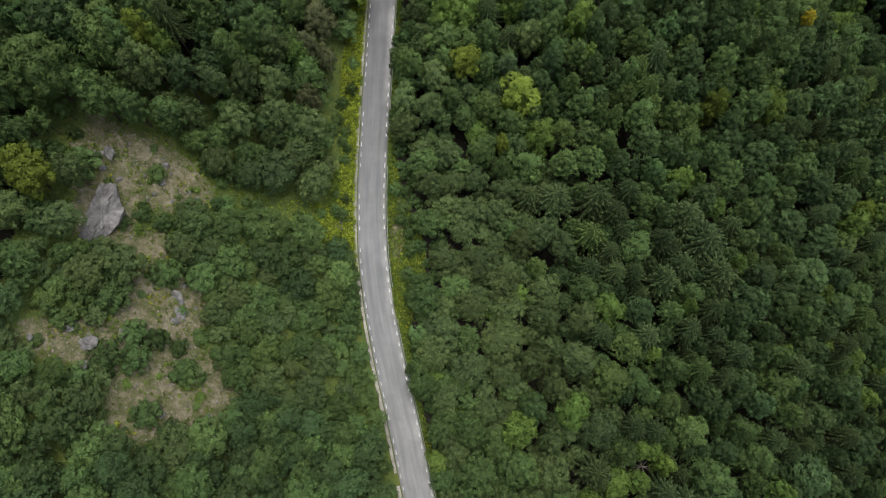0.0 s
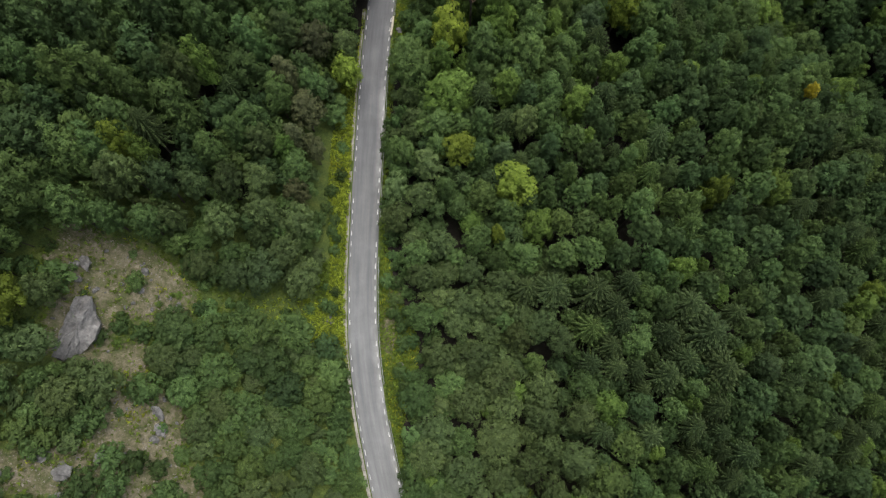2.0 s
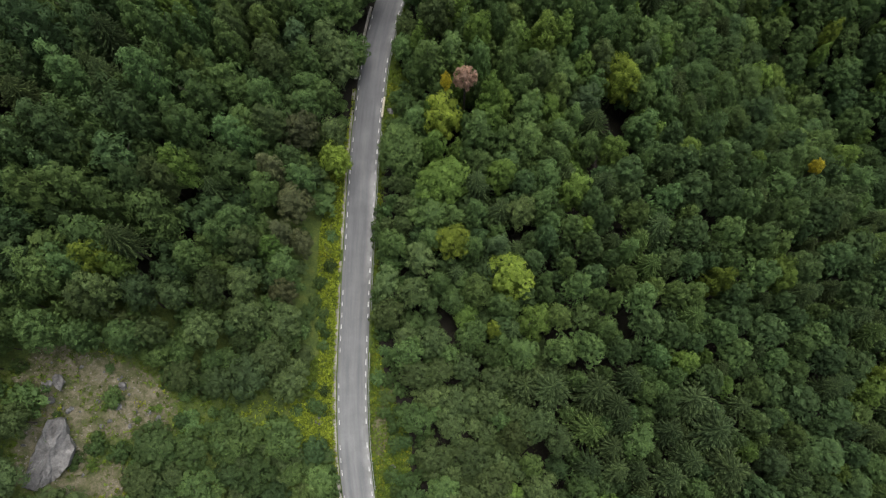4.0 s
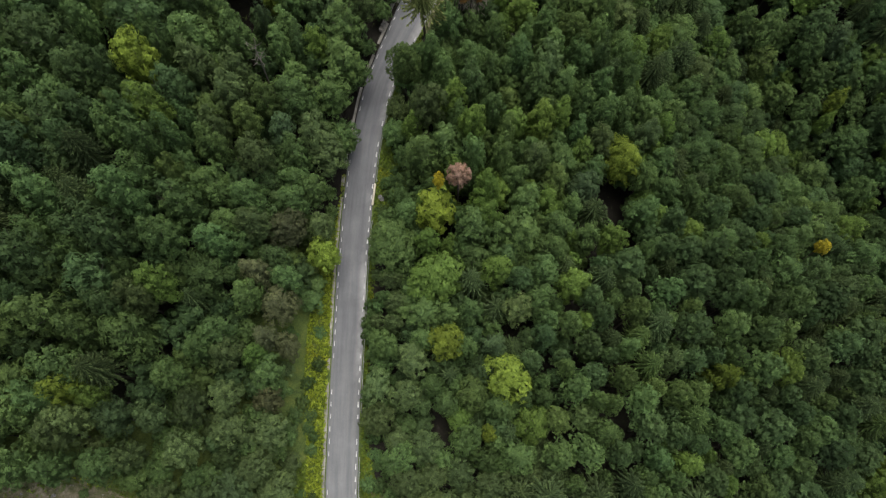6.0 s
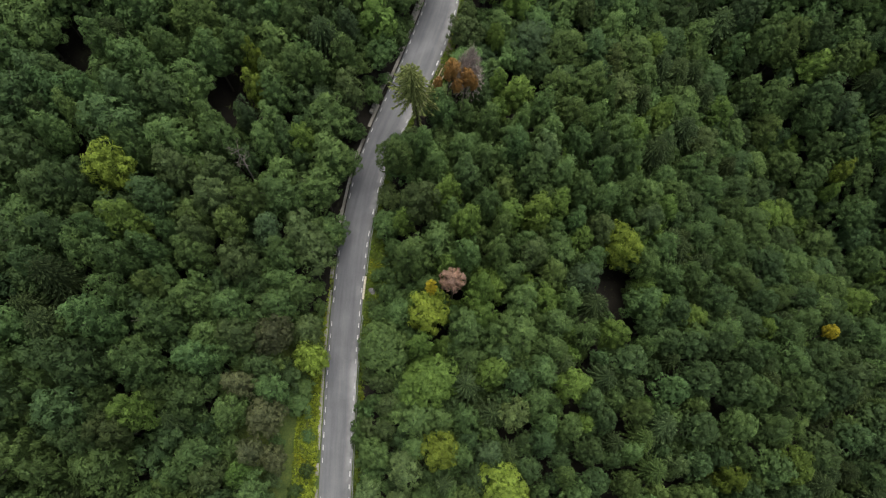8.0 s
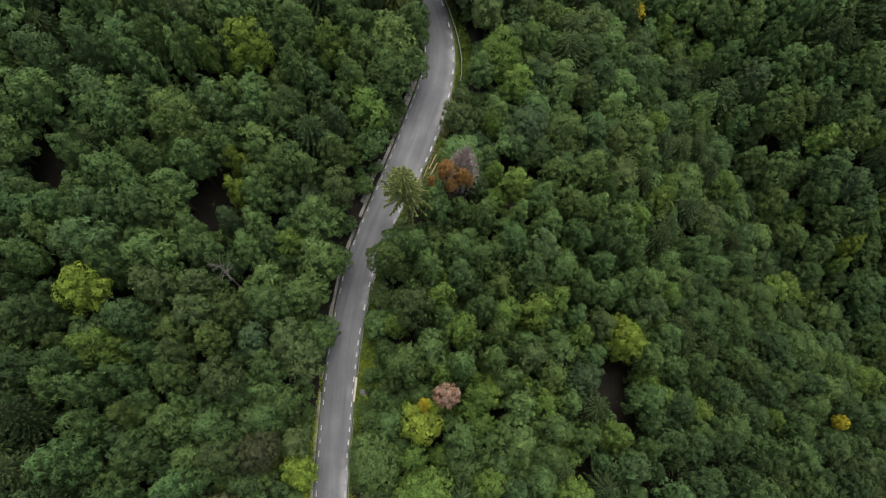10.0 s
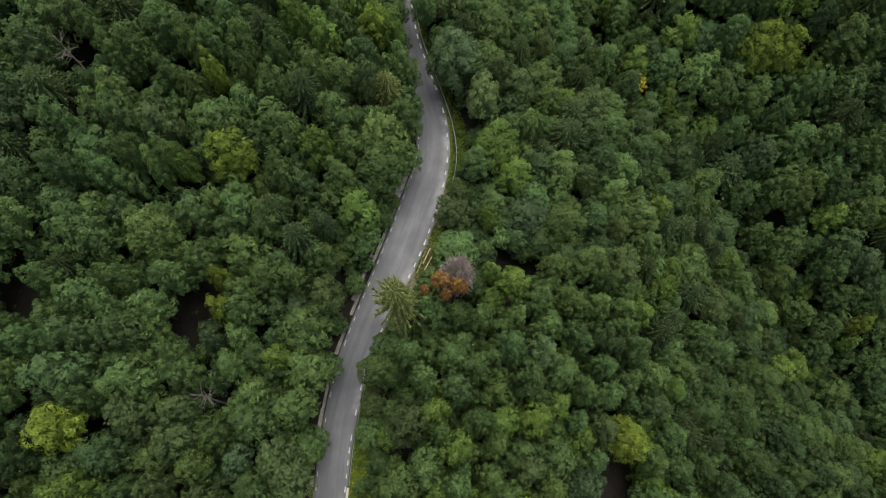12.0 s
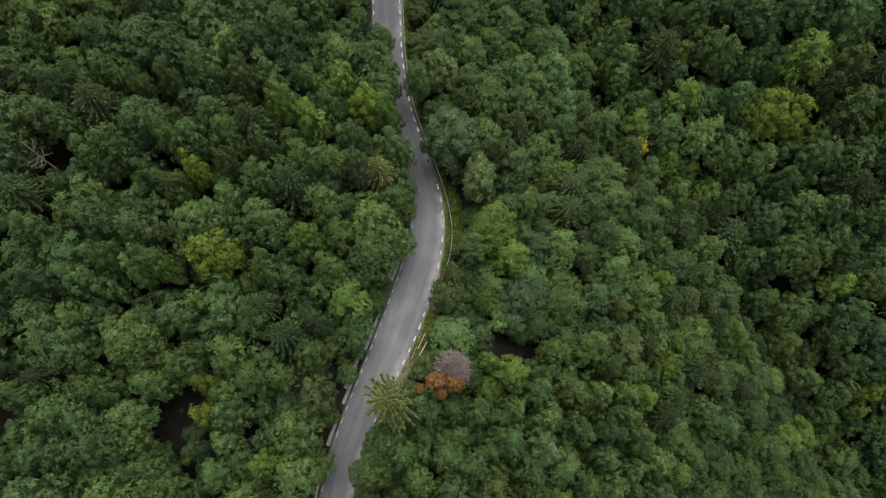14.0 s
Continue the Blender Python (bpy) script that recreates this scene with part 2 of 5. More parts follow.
# height of the forest over a net: rows every 19 m of the way ahead from -15, columns every 24 m from -66
STAND = np.array([
    (3.4, 4.5, 4.4, 8.5, 13.8, 19.3, 19.9, 18),
    (3.3, 4.2, 4.2, 7.8, 14, 19.6, 19.3, 15.9),
    (6.6, 3.9, 3.1, 6.6, 13.6, 23.6, 16.6, 15.5),
    (16.1, 4.5, 5.8, 5.7, 16.2, 15.7, 15.6, 16.8),
    (22.6, 18.3, 6.1, 13.3, 20.3, 21.1, 20.3, 18.5),
    (21.5, 24.1, 9.2, 15.7, 19.5, 25.8, 22.3, 20.7),
    (18.5, 20.5, 14.1, 24.6, 15.6, 18.1, 19.7, 17.2),
    (16.1, 17.1, 16.8, 18.4, 25.1, 15.7, 13.9, 17.8),
    (15.9, 17.4, 18.3, 7.5, 15.8, 14.9, 16.8, 18),
    (15.9, 16.4, 20.6, 16.7, 14.4, 19.1, 18.7, 18.2),
    (16.9, 18.1, 18.2, 12.9, 19.5, 17.3, 17.2, 18.9),
    (18.2, 18.2, 17.8, 13.2, 16.2, 18.5, 18, 18.6),
])


def stand_height(x, y):
    u, v = min(max((x + 66) / 24, 0), 6.999), min(max((y + 15) / 19, 0), 10.999)
    i, j = int(u), int(v)
    u, v = u - i, v - j
    return float((STAND[j, i] * (1 - u) + STAND[j, i + 1] * u) * (1 - v) + (STAND[j + 1, i] * (1 - u) + STAND[j + 1, i + 1] * u) * v)


def rough(x, y):
    """Small humps, none beside the road."""
    s = abs(x - float(road_x(y)))
    a = min(1.0, max(0.0, (s - 4.5) / 6))
    return a * (0.8 * noise.noise((x * 0.11, y * 0.11, 3.0)) + 0.35 * noise.noise((x * 0.37, y * 0.37, 8.0)))


def ground_z(x, y):
    return float(lie(x, y)) + rough(x, y)


# ---- helpers for meshes ----
def mesh_from(name, verts, faces, material):
    me = bpy.data.meshes.new(name)
    me.from_pydata([tuple(v) for v in verts], [], [tuple(f) for f in faces])
    me.materials.append(material)
    me.update()
    return me


def part_mesh(name, me, parent, label=""):
    ob = new(name, me)
    ob.parent = parent
    if label:
        ob["label"] = label
    return ob


def part(name, bm, material, parent, label=""):
    me = bpy.data.meshes.new(name)
    bm.to_mesh(me)
    bm.free()
    me.materials.append(material)
    return part_mesh(name, me, parent, label)


def tube(verts, faces, a, b, ra, rb, sides=5):
    """A tapered limb from a to b, added to the lists."""
    a, b = Vector(a), Vector(b)
    q = (b - a).to_track_quat("Z", "Y")
    i = len(verts)
    for p, r in ((a, ra), (b, rb)):
        for k in range(sides):
            g = 2 * math.pi * k / sides
            verts.append(p + q @ Vector((r * math.cos(g), r * math.sin(g), 0)))
    for k in range(sides):
        j = (k + 1) % sides
        faces.append((i + k, i + j, i + sides + j, i + sides + k))
    faces.append(tuple(i + sides + k for k in range(sides)))


def box_bm(bm, size, m=Matrix(), bevel=0.0):
    r = bmesh.ops.create_cube(bm, size=1.0, matrix=m @ Matrix.Diagonal((*size, 1)))
    if bevel:
        edges = list({e for v in r["verts"] for e in v.link_edges})
        bmesh.ops.bevel(bm, geom=edges, offset=bevel, segments=1, affect="EDGES")


def leaf_sprays(rng, pos, normal, size, long=1.25, out=None):
    """Small pointed leaf sprays at the places, facing along the normals and reaching outwards: vertices and faces as arrays."""
    n = len(pos)
    normal = normal / np.linalg.norm(normal, axis=1)[:, None]
    reach = rng.normal(size=(n, 3)) if out is None else out / (np.linalg.norm(out, axis=1)[:, None] + 1e-9) + rng.normal(size=(n, 3)) * 0.33
    side = np.cross(normal, reach)
    side /= np.linalg.norm(side, axis=1)[:, None] + 1e-9
    along_leaf = np.cross(normal, side)
    s = (size * rng.uniform(0.6, 1.4, n))[:, None]
    w = s * rng.uniform(0.8, 1.2, (n, 1))
    v = np.empty((n, 3, 3))
    v[:, 0] = pos - along_leaf * s * long * 0.6
    v[:, 1] = pos + side * w * 0.5 + along_leaf * s * long * rng.uniform(0.1, 0.5, (n, 1))
    v[:, 2] = pos - side * w * 0.5 + along_leaf * s * long * rng.uniform(0.1, 0.5, (n, 1))
    return v.reshape(-1, 3), np.arange(3 * n).reshape(-1, 3)


def mesh_from_arrays(name, v, f, material, tint=None):
    """A mesh from arrays; tint is one brightness for each vertex, kept as an attribute."""
    me = bpy.data.meshes.new(name)
    me.vertices.add(len(v))
    me.vertices.foreach_set("co", np.asarray(v, np.float32).ravel())
    k = f.shape[1]
    me.loops.add(f.size)
    me.loops.foreach_set("vertex_index", f.ravel().astype(np.int32))
    me.polygons.add(len(f))
    me.polygons.foreach_set("loop_start", np.arange(0, f.size, k, dtype=np.int32))
    me.materials.append(material)
    me.update(calc_edges=True)
    t = np.ones(len(v)) if tint is None else tint
    me.color_attributes.new("tint", "FLOAT_COLOR", "POINT").data.foreach_set("color", np.column_stack([t, t, t, np.ones(len(v))]).astype(np.float32).ravel())
    return me


# ---- tree kinds: each built once for height 1 m scale of its own, then copied ----
def broad_crown(rng, h, r, base, lobes, leaves, size, flat=1.0, core_too=True, clump=1.0, point=1.0):
    """A domed crown of leaf sprays on many small boughs: each bough a tuft that swells out of the dome, with creases between them."""
    depth = min(h - base, 1.9 * r * flat)
    cz = h - depth
    pos, nor, tone = [], [], []
    per = leaves // lobes
    reach = np.array([r, r, depth])
    lean = rng.uniform(0, 6.283)
    for k in range(lobes):
        t = (k + 0.4) / lobes
        g = k * 2.399963 + rng.uniform(-0.3, 0.3)
        up = 1 - 1.12 * t
        ring = math.sqrt(max(0.0, 1 - up * up)) ** point
        out = np.array([ring * math.cos(g), ring * math.sin(g), up])
        far = rng.uniform(0.7, 0.9) * (1 + 0.1 * math.cos(2 * g + lean))
        c = out * reach * far + np.array([0, 0, cz])
        lr = r * rng.uniform(0.19, 0.3) * clump
        d = rng.normal(size=(per, 3)) + out * 0.75 + np.array([0, 0, 0.35])
        d /= np.linalg.norm(d, axis=1)[:, None]
        shell = rng.uniform(0.72, 1.1, (per, 1))
        pos.append(c + d * np.array([lr, lr, lr * 0.95]) * shell)
        nor.append(d + out * 0.35 + rng.normal(size=(per, 3)) * 0.3)
        tone.append(np.full(per * 3, math.exp(rng.normal() * 0.08)))
    p = np.vstack(pos)
    away = -(p - np.array([0, 0, cz])) * np.array([1, 1, 0.55])
    v, f = leaf_sprays(rng, p, np.vstack(nor), size * 0.92, 1.95, away)
    if not core_too:
        return v, f, np.concatenate(tone)
    bm = bmesh.new()
    bmesh.ops.create_icosphere(bm, subdivisions=2, radius=1.0)
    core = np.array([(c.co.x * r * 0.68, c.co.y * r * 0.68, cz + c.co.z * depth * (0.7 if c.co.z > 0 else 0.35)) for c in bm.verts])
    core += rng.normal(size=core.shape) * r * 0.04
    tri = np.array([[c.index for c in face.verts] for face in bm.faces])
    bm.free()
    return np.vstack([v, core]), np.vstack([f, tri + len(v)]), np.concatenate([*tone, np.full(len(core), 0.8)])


def broad_trunk(rng, h, r, base):
    v, f = [], []
    lean = Vector((rng.uniform(-0.3, 0.3), rng.uniform(-0.3, 0.3), 0))
    w = 0.013 * h + 0.03
    fork = Vector((0, 0, base * 0.8 + 0.1 * h)) + lean
    tube(v, f, (0, 0, -1.0), fork, w, w * 0.7, 7)
    tube(v, f, fork, Vector((0, 0, h * 0.86)) + lean * 2, w * 0.7, w * 0.15, 5)
    for k in range(7):
        g = k * 2.4 + rng.uniform(-0.3, 0.3)
        q = rng.uniform(0.0, 0.55)
        a = fork.lerp(Vector((0, 0, h * 0.86)) + lean * 2, q)
        b = a + Vector((math.cos(g) * r * 0.7, math.sin(g) * r * 0.7, rng.uniform(0.1, 0.28) * h))
        tube(v, f, a, b, w * 0.4 * (1 - 0.5 * q), w * 0.08, 4)
    return v, f


def spruce_crown(rng, h, r, base):
    """Whorls of long drooping branches with upturned ends; each branch a ridge with a comb of side twigs."""
    vs, fs, tone = [], [], []

    def add(p, t):
        vs.append(p)
        tone.append(t)
        return len(vs) - 1

    z, k = base, 0
    while z < h * 0.985:
        t = (h - z) / (h - base)
        reach = r * (t ** 0.62) * 1.16 + 0.12
        n = 14 if t > 0.16 else 7
        for j in range(n):
            g = 2 * math.pi * j / n + 0.05 * k + rng.uniform(-0.07, 0.07)
            L = reach * rng.uniform(0.68, 1.15)
            droop = rng.uniform(0.5, 0.72) * (0.35 + 0.65 * t)
            ca, sa = math.cos(g), math.sin(g)
            bend = rng.uniform(-0.1, 0.1)
            steps = max(2, min(6, int(L / 0.48)))
            own = math.exp(rng.normal() * 0.14)
            # sunlit ridges and shaded gaps between branches put into the tint
            spine = []
            for i in range(steps + 1):
                q = i / steps
                off = bend * L * q * q
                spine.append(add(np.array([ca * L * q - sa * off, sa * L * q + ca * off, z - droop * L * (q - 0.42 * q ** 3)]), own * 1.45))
            for i in range(steps):
                p0, p1 = vs[spine[i]], vs[spine[i + 1]]
                q = (i + 0.5) / steps
                wd = (0.07 + 0.27 * math.sin(math.pi * (0.1 + 0.7 * q))) * min(1.0, 0.35 + 0.3 * L) * rng.uniform(0.8, 1.15)
                for sgn in (1, -1):
                    tip = p1 + np.array([ca * wd * 0.55 - sgn * sa * wd, sa * wd * 0.55 + sgn * ca * wd, -wd * rng.uniform(0.35, 0.8)])
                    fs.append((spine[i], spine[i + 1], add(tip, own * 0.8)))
            e, d = vs[spine[-1]], vs[spine[-1]] - vs[spine[-2]]
            d = d / (np.linalg.norm(d) + 1e-9)
            w = 0.07 + 0.02 * L
            fs.append((add(e + np.array([-sa * w, ca * w, -0.03]), own), add(e + np.array([sa * w, -ca * w, -0.03]), own), add(e + d * (0.2 + 0.06 * L), own)))
        z += (0.07 + 0.035 * t) * (h - base) * rng.uniform(0.85, 1.15)
        k += 1
    top = add(np.array([0, 0, h]), 1.2)
    for j in range(4):
        g = j * 1.57
        b = add(np.array([0.16 * math.cos(g), 0.16 * math.sin(g), h - 0.9]), 1.0)
        c = add(np.array([0.16 * math.cos(g + 1.5), 0.16 * math.sin(g + 1.5), h - 0.9]), 1.0)
        fs.append((b, c, top))
    # needles round the stem, the crown's inner shade put into their dark tint
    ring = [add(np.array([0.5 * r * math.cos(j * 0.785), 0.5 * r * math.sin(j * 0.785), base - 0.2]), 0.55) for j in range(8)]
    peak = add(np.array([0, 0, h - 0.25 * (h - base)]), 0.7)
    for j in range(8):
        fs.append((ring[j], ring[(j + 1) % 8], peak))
    return np.array(vs), np.array(fs), np.array(tone)


def bare_crown(rng, h, r, base, branches, twigs):
    """Bare branches with a round brush of thin twigs."""
    v, f = [], []
    for k in range(branches):
        g = k * 2.4 + rng.uniform(-0.3, 0.3)
        z = base + (h - base) * (k / branches) ** 0.8 * 0.7
        L = r * rng.uniform(0.6, 0.85) * (1 - 0.35 * k / branches)
        a = Vector((0.05, 0.05, z))
        tube(v, f, a, a + Vector((math.cos(g) * L, math.sin(g) * L, L * rng.uniform(0.3, 0.9))), 0.05, 0.015, 3)
    mid = np.array([0, 0, (h + base) / 2 - 0.1 * h])
    for k in range(twigs):
        d = rng.normal(size=3)
        d[2] = abs(d[2]) * 1.1 - 0.25
        d /= np.linalg.norm(d)
        e = d + rng.normal(size=3) * 0.6
        e /= np.linalg.norm(e)
        p = mid + d * np.array([r, r, (h - base) * 0.55]) * rng.uniform(0.35, 0.92)
        p[:2] *= min(1.0, 1.16 * (h - p[2]) / (h - base) + 0.2)
        q = p + e * r * rng.uniform(0.14, 0.3)
        w = np.cross(e, rng.normal(size=3))
        w *= 0.034 / (np.linalg.norm(w) + 1e-9)
        i = len(v)
        v += [Vector(p + w), Vector(p - w), Vector(q)]
        f.append((i, i + 1, i + 2))
    return v, f


def make_tree(name, crown_me, trunk_me, crown_name="crown"):
    root = new(name)
    root.empty_display_size = 0.5
    part_mesh("trunk", trunk_me, root)
    part_mesh(crown_name, crown_me, root)
    return root


MOULDS = {}


def mould(kind, name, variants, builder):
    """Trunk and crown meshes of a kind, with the height and the radius for which they were made."""
    MOULDS[kind] = (name, [builder(np.random.default_rng(100 + 17 * i + len(kind) * 1000)) for i in range(variants)])


def beech(rng):
    h, r = 18.0, 3.6
    base = rng.uniform(6, 8)
    v, f, tone = broad_crown(rng, h, r, base, 46, 1560, 0.4, rng.uniform(1.15, 1.5), point=1.25)
    return mesh_from_arrays("beech_crown", v, f, LEAF, tone), mesh_from("beech_trunk", *broad_trunk(rng, h, r, base), BARK), h, r


def maple(rng):
    h, r = 16.0, 3.3
    base = rng.uniform(4.5, 6)
    v, f, tone = broad_crown(rng, h, r, base, 34, 1360, 0.42, rng.uniform(1.0, 1.35), clump=1.12, point=1.15)
    return mesh_from_arrays("maple_crown", v, f, LEAF, tone), mesh_from("maple_trunk", *broad_trunk(rng, h, r, base), BARK), h, r


def larch(rng):
    h, r = 18.0, 2.5
    base = rng.uniform(10.5, 12)
    pos, nor, tone = [], [], []
    for k in range(34):
        t = ((k + 0.5) / 34) ** 0.75
        z = h - 0.5 - t * (h - base)
        ring = r * (0.12 + 0.72 * t ** 0.6) * rng.uniform(0.75, 1.1)
        g = k * 2.399963
        c = np.array([ring * math.cos(g), ring * math.sin(g), z])
        lr = r * rng.uniform(0.22, 0.36) * (0.6 + 0.5 * t)
        d = rng.normal(size=(34, 3)) * np.array([1, 1, 0.8]) + np.array([math.cos(g), math.sin(g), 0.5]) * 0.5
        d /= np.linalg.norm(d, axis=1)[:, None]
        pos.append(c + d * lr * rng.uniform(0.7, 1.1, (34, 1)))
        nor.append(d + np.array([math.cos(g) * 0.4, math.sin(g) * 0.4, 0.5]) + rng.normal(size=(34, 3)) * 0.4)
        tone.append(np.full(34 * 3, math.exp(rng.normal() * 0.15)))
    v, f = leaf_sprays(rng, np.vstack(pos), np.vstack(nor), 0.37, 1.8, -(np.vstack(pos) - np.array([0, 0, base])) * np.array([1, 1, 0.4]))
    bm = bmesh.new()
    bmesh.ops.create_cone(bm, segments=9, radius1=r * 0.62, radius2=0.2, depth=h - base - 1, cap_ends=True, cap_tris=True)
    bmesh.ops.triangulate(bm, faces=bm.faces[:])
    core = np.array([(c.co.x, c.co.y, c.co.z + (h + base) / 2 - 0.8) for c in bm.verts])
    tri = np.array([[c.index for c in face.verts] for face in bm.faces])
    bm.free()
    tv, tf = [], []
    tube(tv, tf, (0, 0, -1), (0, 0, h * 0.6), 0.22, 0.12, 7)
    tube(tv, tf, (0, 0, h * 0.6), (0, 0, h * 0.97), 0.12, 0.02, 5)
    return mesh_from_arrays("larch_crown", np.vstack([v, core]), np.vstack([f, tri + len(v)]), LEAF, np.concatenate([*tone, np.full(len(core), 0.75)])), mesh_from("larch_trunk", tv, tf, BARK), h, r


def broad(rng):
    h, r = 17.0, 4.8
    base = rng.uniform(5, 6.5)
    v, f, tone = broad_crown(rng, h, r, base, 80, 2900, 0.41, rng.uniform(0.95, 1.2), clump=0.85, point=1.1)
    return mesh_from_arrays("broad_tree_crown", v, f, LEAF, tone), mesh_from("broad_tree_trunk", *broad_trunk(rng, h, r, base), BARK), h, r


def hornbeam(rng):
    h, r = 9.0, 2.9
    base = rng.uniform(1.5, 2.5)
    v, f, tone = broad_crown(rng, h, r, base, 44, 1400, 0.34, rng.uniform(0.7, 0.95), clump=0.95)
    return mesh_from_arrays("hornbeam_crown", v, f, LEAF, tone), mesh_from("hornbeam_trunk", *broad_trunk(rng, h, r, base), BARK), h, r


def sapling(rng):
    h, r = 8.0, 2.0
    base = 2.5
    v, f, tone = broad_crown(rng, h, r, base, 16, 420, 0.44, 1.0, clump=1.3)
    return mesh_from_arrays("sapling_crown", v, f, LEAF, tone), mesh_from("sapling_trunk", *broad_trunk(rng, h, r, base), BARK), h, r


def shrub(rng):
    h, r = 2.6, 1.7
    v, f, tone = broad_crown(rng, h, r, 0.1, 18, 620, 0.3, 0.8, clump=1.2)
    return mesh_from_arrays("shrub_crown", v, f, LEAF, tone), mesh_from("shrub_stem", *broad_trunk(rng, h, r, 0.3), BARK), h, r


def spruce(rng):
    h, r = 21.0, 2.9
    base = rng.uniform(12, 13)
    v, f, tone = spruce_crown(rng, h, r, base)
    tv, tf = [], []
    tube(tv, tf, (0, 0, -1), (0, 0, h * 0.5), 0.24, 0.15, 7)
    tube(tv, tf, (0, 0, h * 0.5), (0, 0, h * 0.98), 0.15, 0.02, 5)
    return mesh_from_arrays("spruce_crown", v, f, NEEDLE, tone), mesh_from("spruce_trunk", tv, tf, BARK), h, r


def bare(rng):
    h, r = 9.0, 2.8
    v, f = bare_crown(rng, h, r, 2.0, 26, 2800)
    tv, tf = [], []
    tube(tv, tf, (0, 0, -0.8), (0.1, 0.1, 5.0), 0.2, 0.12, 7)
    return mesh_from("bare_branchwork", v, f, TWIG), mesh_from("bare_trunk", tv, tf, TWIG), h, r


def tuft(rng):
    """A tall thin stem with a small round crown that shows above its neighbours."""
    h, r = 18.0, 2.0
    v, f, tone = broad_crown(rng, h, r, 12.5, 26, 760, 0.3, rng.uniform(0.7, 0.85), clump=1.05)
    return mesh_from_arrays("tuft_crown", v, f, LEAF, tone), mesh_from("tuft_trunk", *broad_trunk(rng, h, r, 12.5), BARK), h, r


def snag(rng):
    """A dead tree: a pale broken stem with a few bare forked branches."""
    h, r = 12.0, 2.0
    v, f, tv, tf = [], [], [], []
    tube(tv, tf, (0, 0, -0.8), (0.1, 0.15, 7.5), 0.2, 0.13, 7)
    tube(tv, tf, (0.1, 0.15, 7.5), (0.25, 0.1, h), 0.13, 0.04, 6)
    for k in range(15):
        g = k * 2.4 + rng.uniform(-0.4, 0.4)
        a = Vector((0.15, 0.12, h * rng.uniform(0.68, 0.99)))
        b = a + Vector((math.cos(g), math.sin(g), rng.uniform(-0.1, 0.7))) * r * rng.uniform(0.45, 0.75)
        tube(v, f, a, b, 0.07, 0.04, 4)
        for q in (-1, 1):
            e = b + Vector((math.cos(g + q * 0.6), math.sin(g + q * 0.6), rng.uniform(0, 0.6))) * r * rng.uniform(0.2, 0.4)
            tube(v, f, b, e, 0.04, 0.015, 3)
    return mesh_from("snag_branchwork", v, f, DEADWOOD), mesh_from("snag_trunk", tv, tf, DEADWOOD), h, r


mould("beech", "beech_tree", 6, beech)
mould("maple", "maple_tree", 5, maple)
mould("broad", "broadleaf_tree", 4, broad)
mould("hornbeam", "hornbeam_tree", 5, hornbeam)
mould("sapling", "young_tree", 4, sapling)
mould("shrub", "shrub", 4, shrub)
mould("larch", "larch_tree", 5, larch)
mould("spruce", "spruce_tree", 5, spruce)
mould("bare", "dead_tree", 2, bare)
mould("snag", "dead_tree", 3, snag)
mould("tuft", "broadleaf_tree", 3, tuft)
FIRST = {}
PLANS = []


def region_light(x, y):
    """Light level of each region, put into the leaf colour as a brightness factor."""
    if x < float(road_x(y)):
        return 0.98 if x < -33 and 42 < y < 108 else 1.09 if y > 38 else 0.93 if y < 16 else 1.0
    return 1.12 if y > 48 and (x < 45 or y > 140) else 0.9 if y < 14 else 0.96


def plan_tree(kind, x, y, h, r, colour, label, group, mark=False):
    """Notes a tree; raise_trees() then builds all of them."""
    if kind in ("beech", "maple", "hornbeam") and r > 4.1:
        kind = "broad"
    colour = tuple(region_light(x, y) * q for q in colour)
    if y < 60:
        s = x - float(road_x(y))
        room = abs(s) - float(half_width(y)) - (0.75 if s < 0 else 0.1)
        r = max(min(r, room), 0.55 * r)
    PLANS.append((kind, x, y, h, r, colour, label, group, mark))


def tree_pose(kind, x, y, h, r, rng):
    forms = MOULDS[kind][1]
    i = int(rng.integers(len(forms)))
    sink = max(0.0, 2.2 * r - h) if kind == "hornbeam" else 0.0
    h = h + sink
    m = Matrix.Translation((x, y, ground_z(x, y) - 0.1 - sink)) @ Euler((rng.normal() * 0.03, rng.normal() * 0.03, rng.uniform(0, 6.283))).to_matrix().to_4x4() @ Matrix.Diagonal((r / forms[i][3] * rng.uniform(0.88, 1.14), r / forms[i][3] * rng.uniform(0.88, 1.14), h / forms[i][2], 1))
    return i, m


def plant(kind, i, m, colour, label, group):
    name, forms = MOULDS[kind]
    if (kind, i) not in FIRST:
        t = FIRST[kind, i] = make_tree(name, forms[i][0], forms[i][1], "branchwork" if kind in ("bare", "snag") else "crown")
        t.matrix_basis = m
    else:
        src = FIRST[kind, i]
        keep = src.scale.copy()
        src.scale = (1, 1, 1)
        t = copy_thing(src, m)
        src.scale = keep
    for c in t.children:
        if c.name.startswith("crown"):
            c.color = (*colour, 1)
    tagged(t, label, "shrub" if kind == "shrub" else "tree", group)


def coords(me):
    v = np.empty(len(me.vertices) * 3, np.float32)
    me.vertices.foreach_get("co", v)
    return v.reshape(-1, 3)


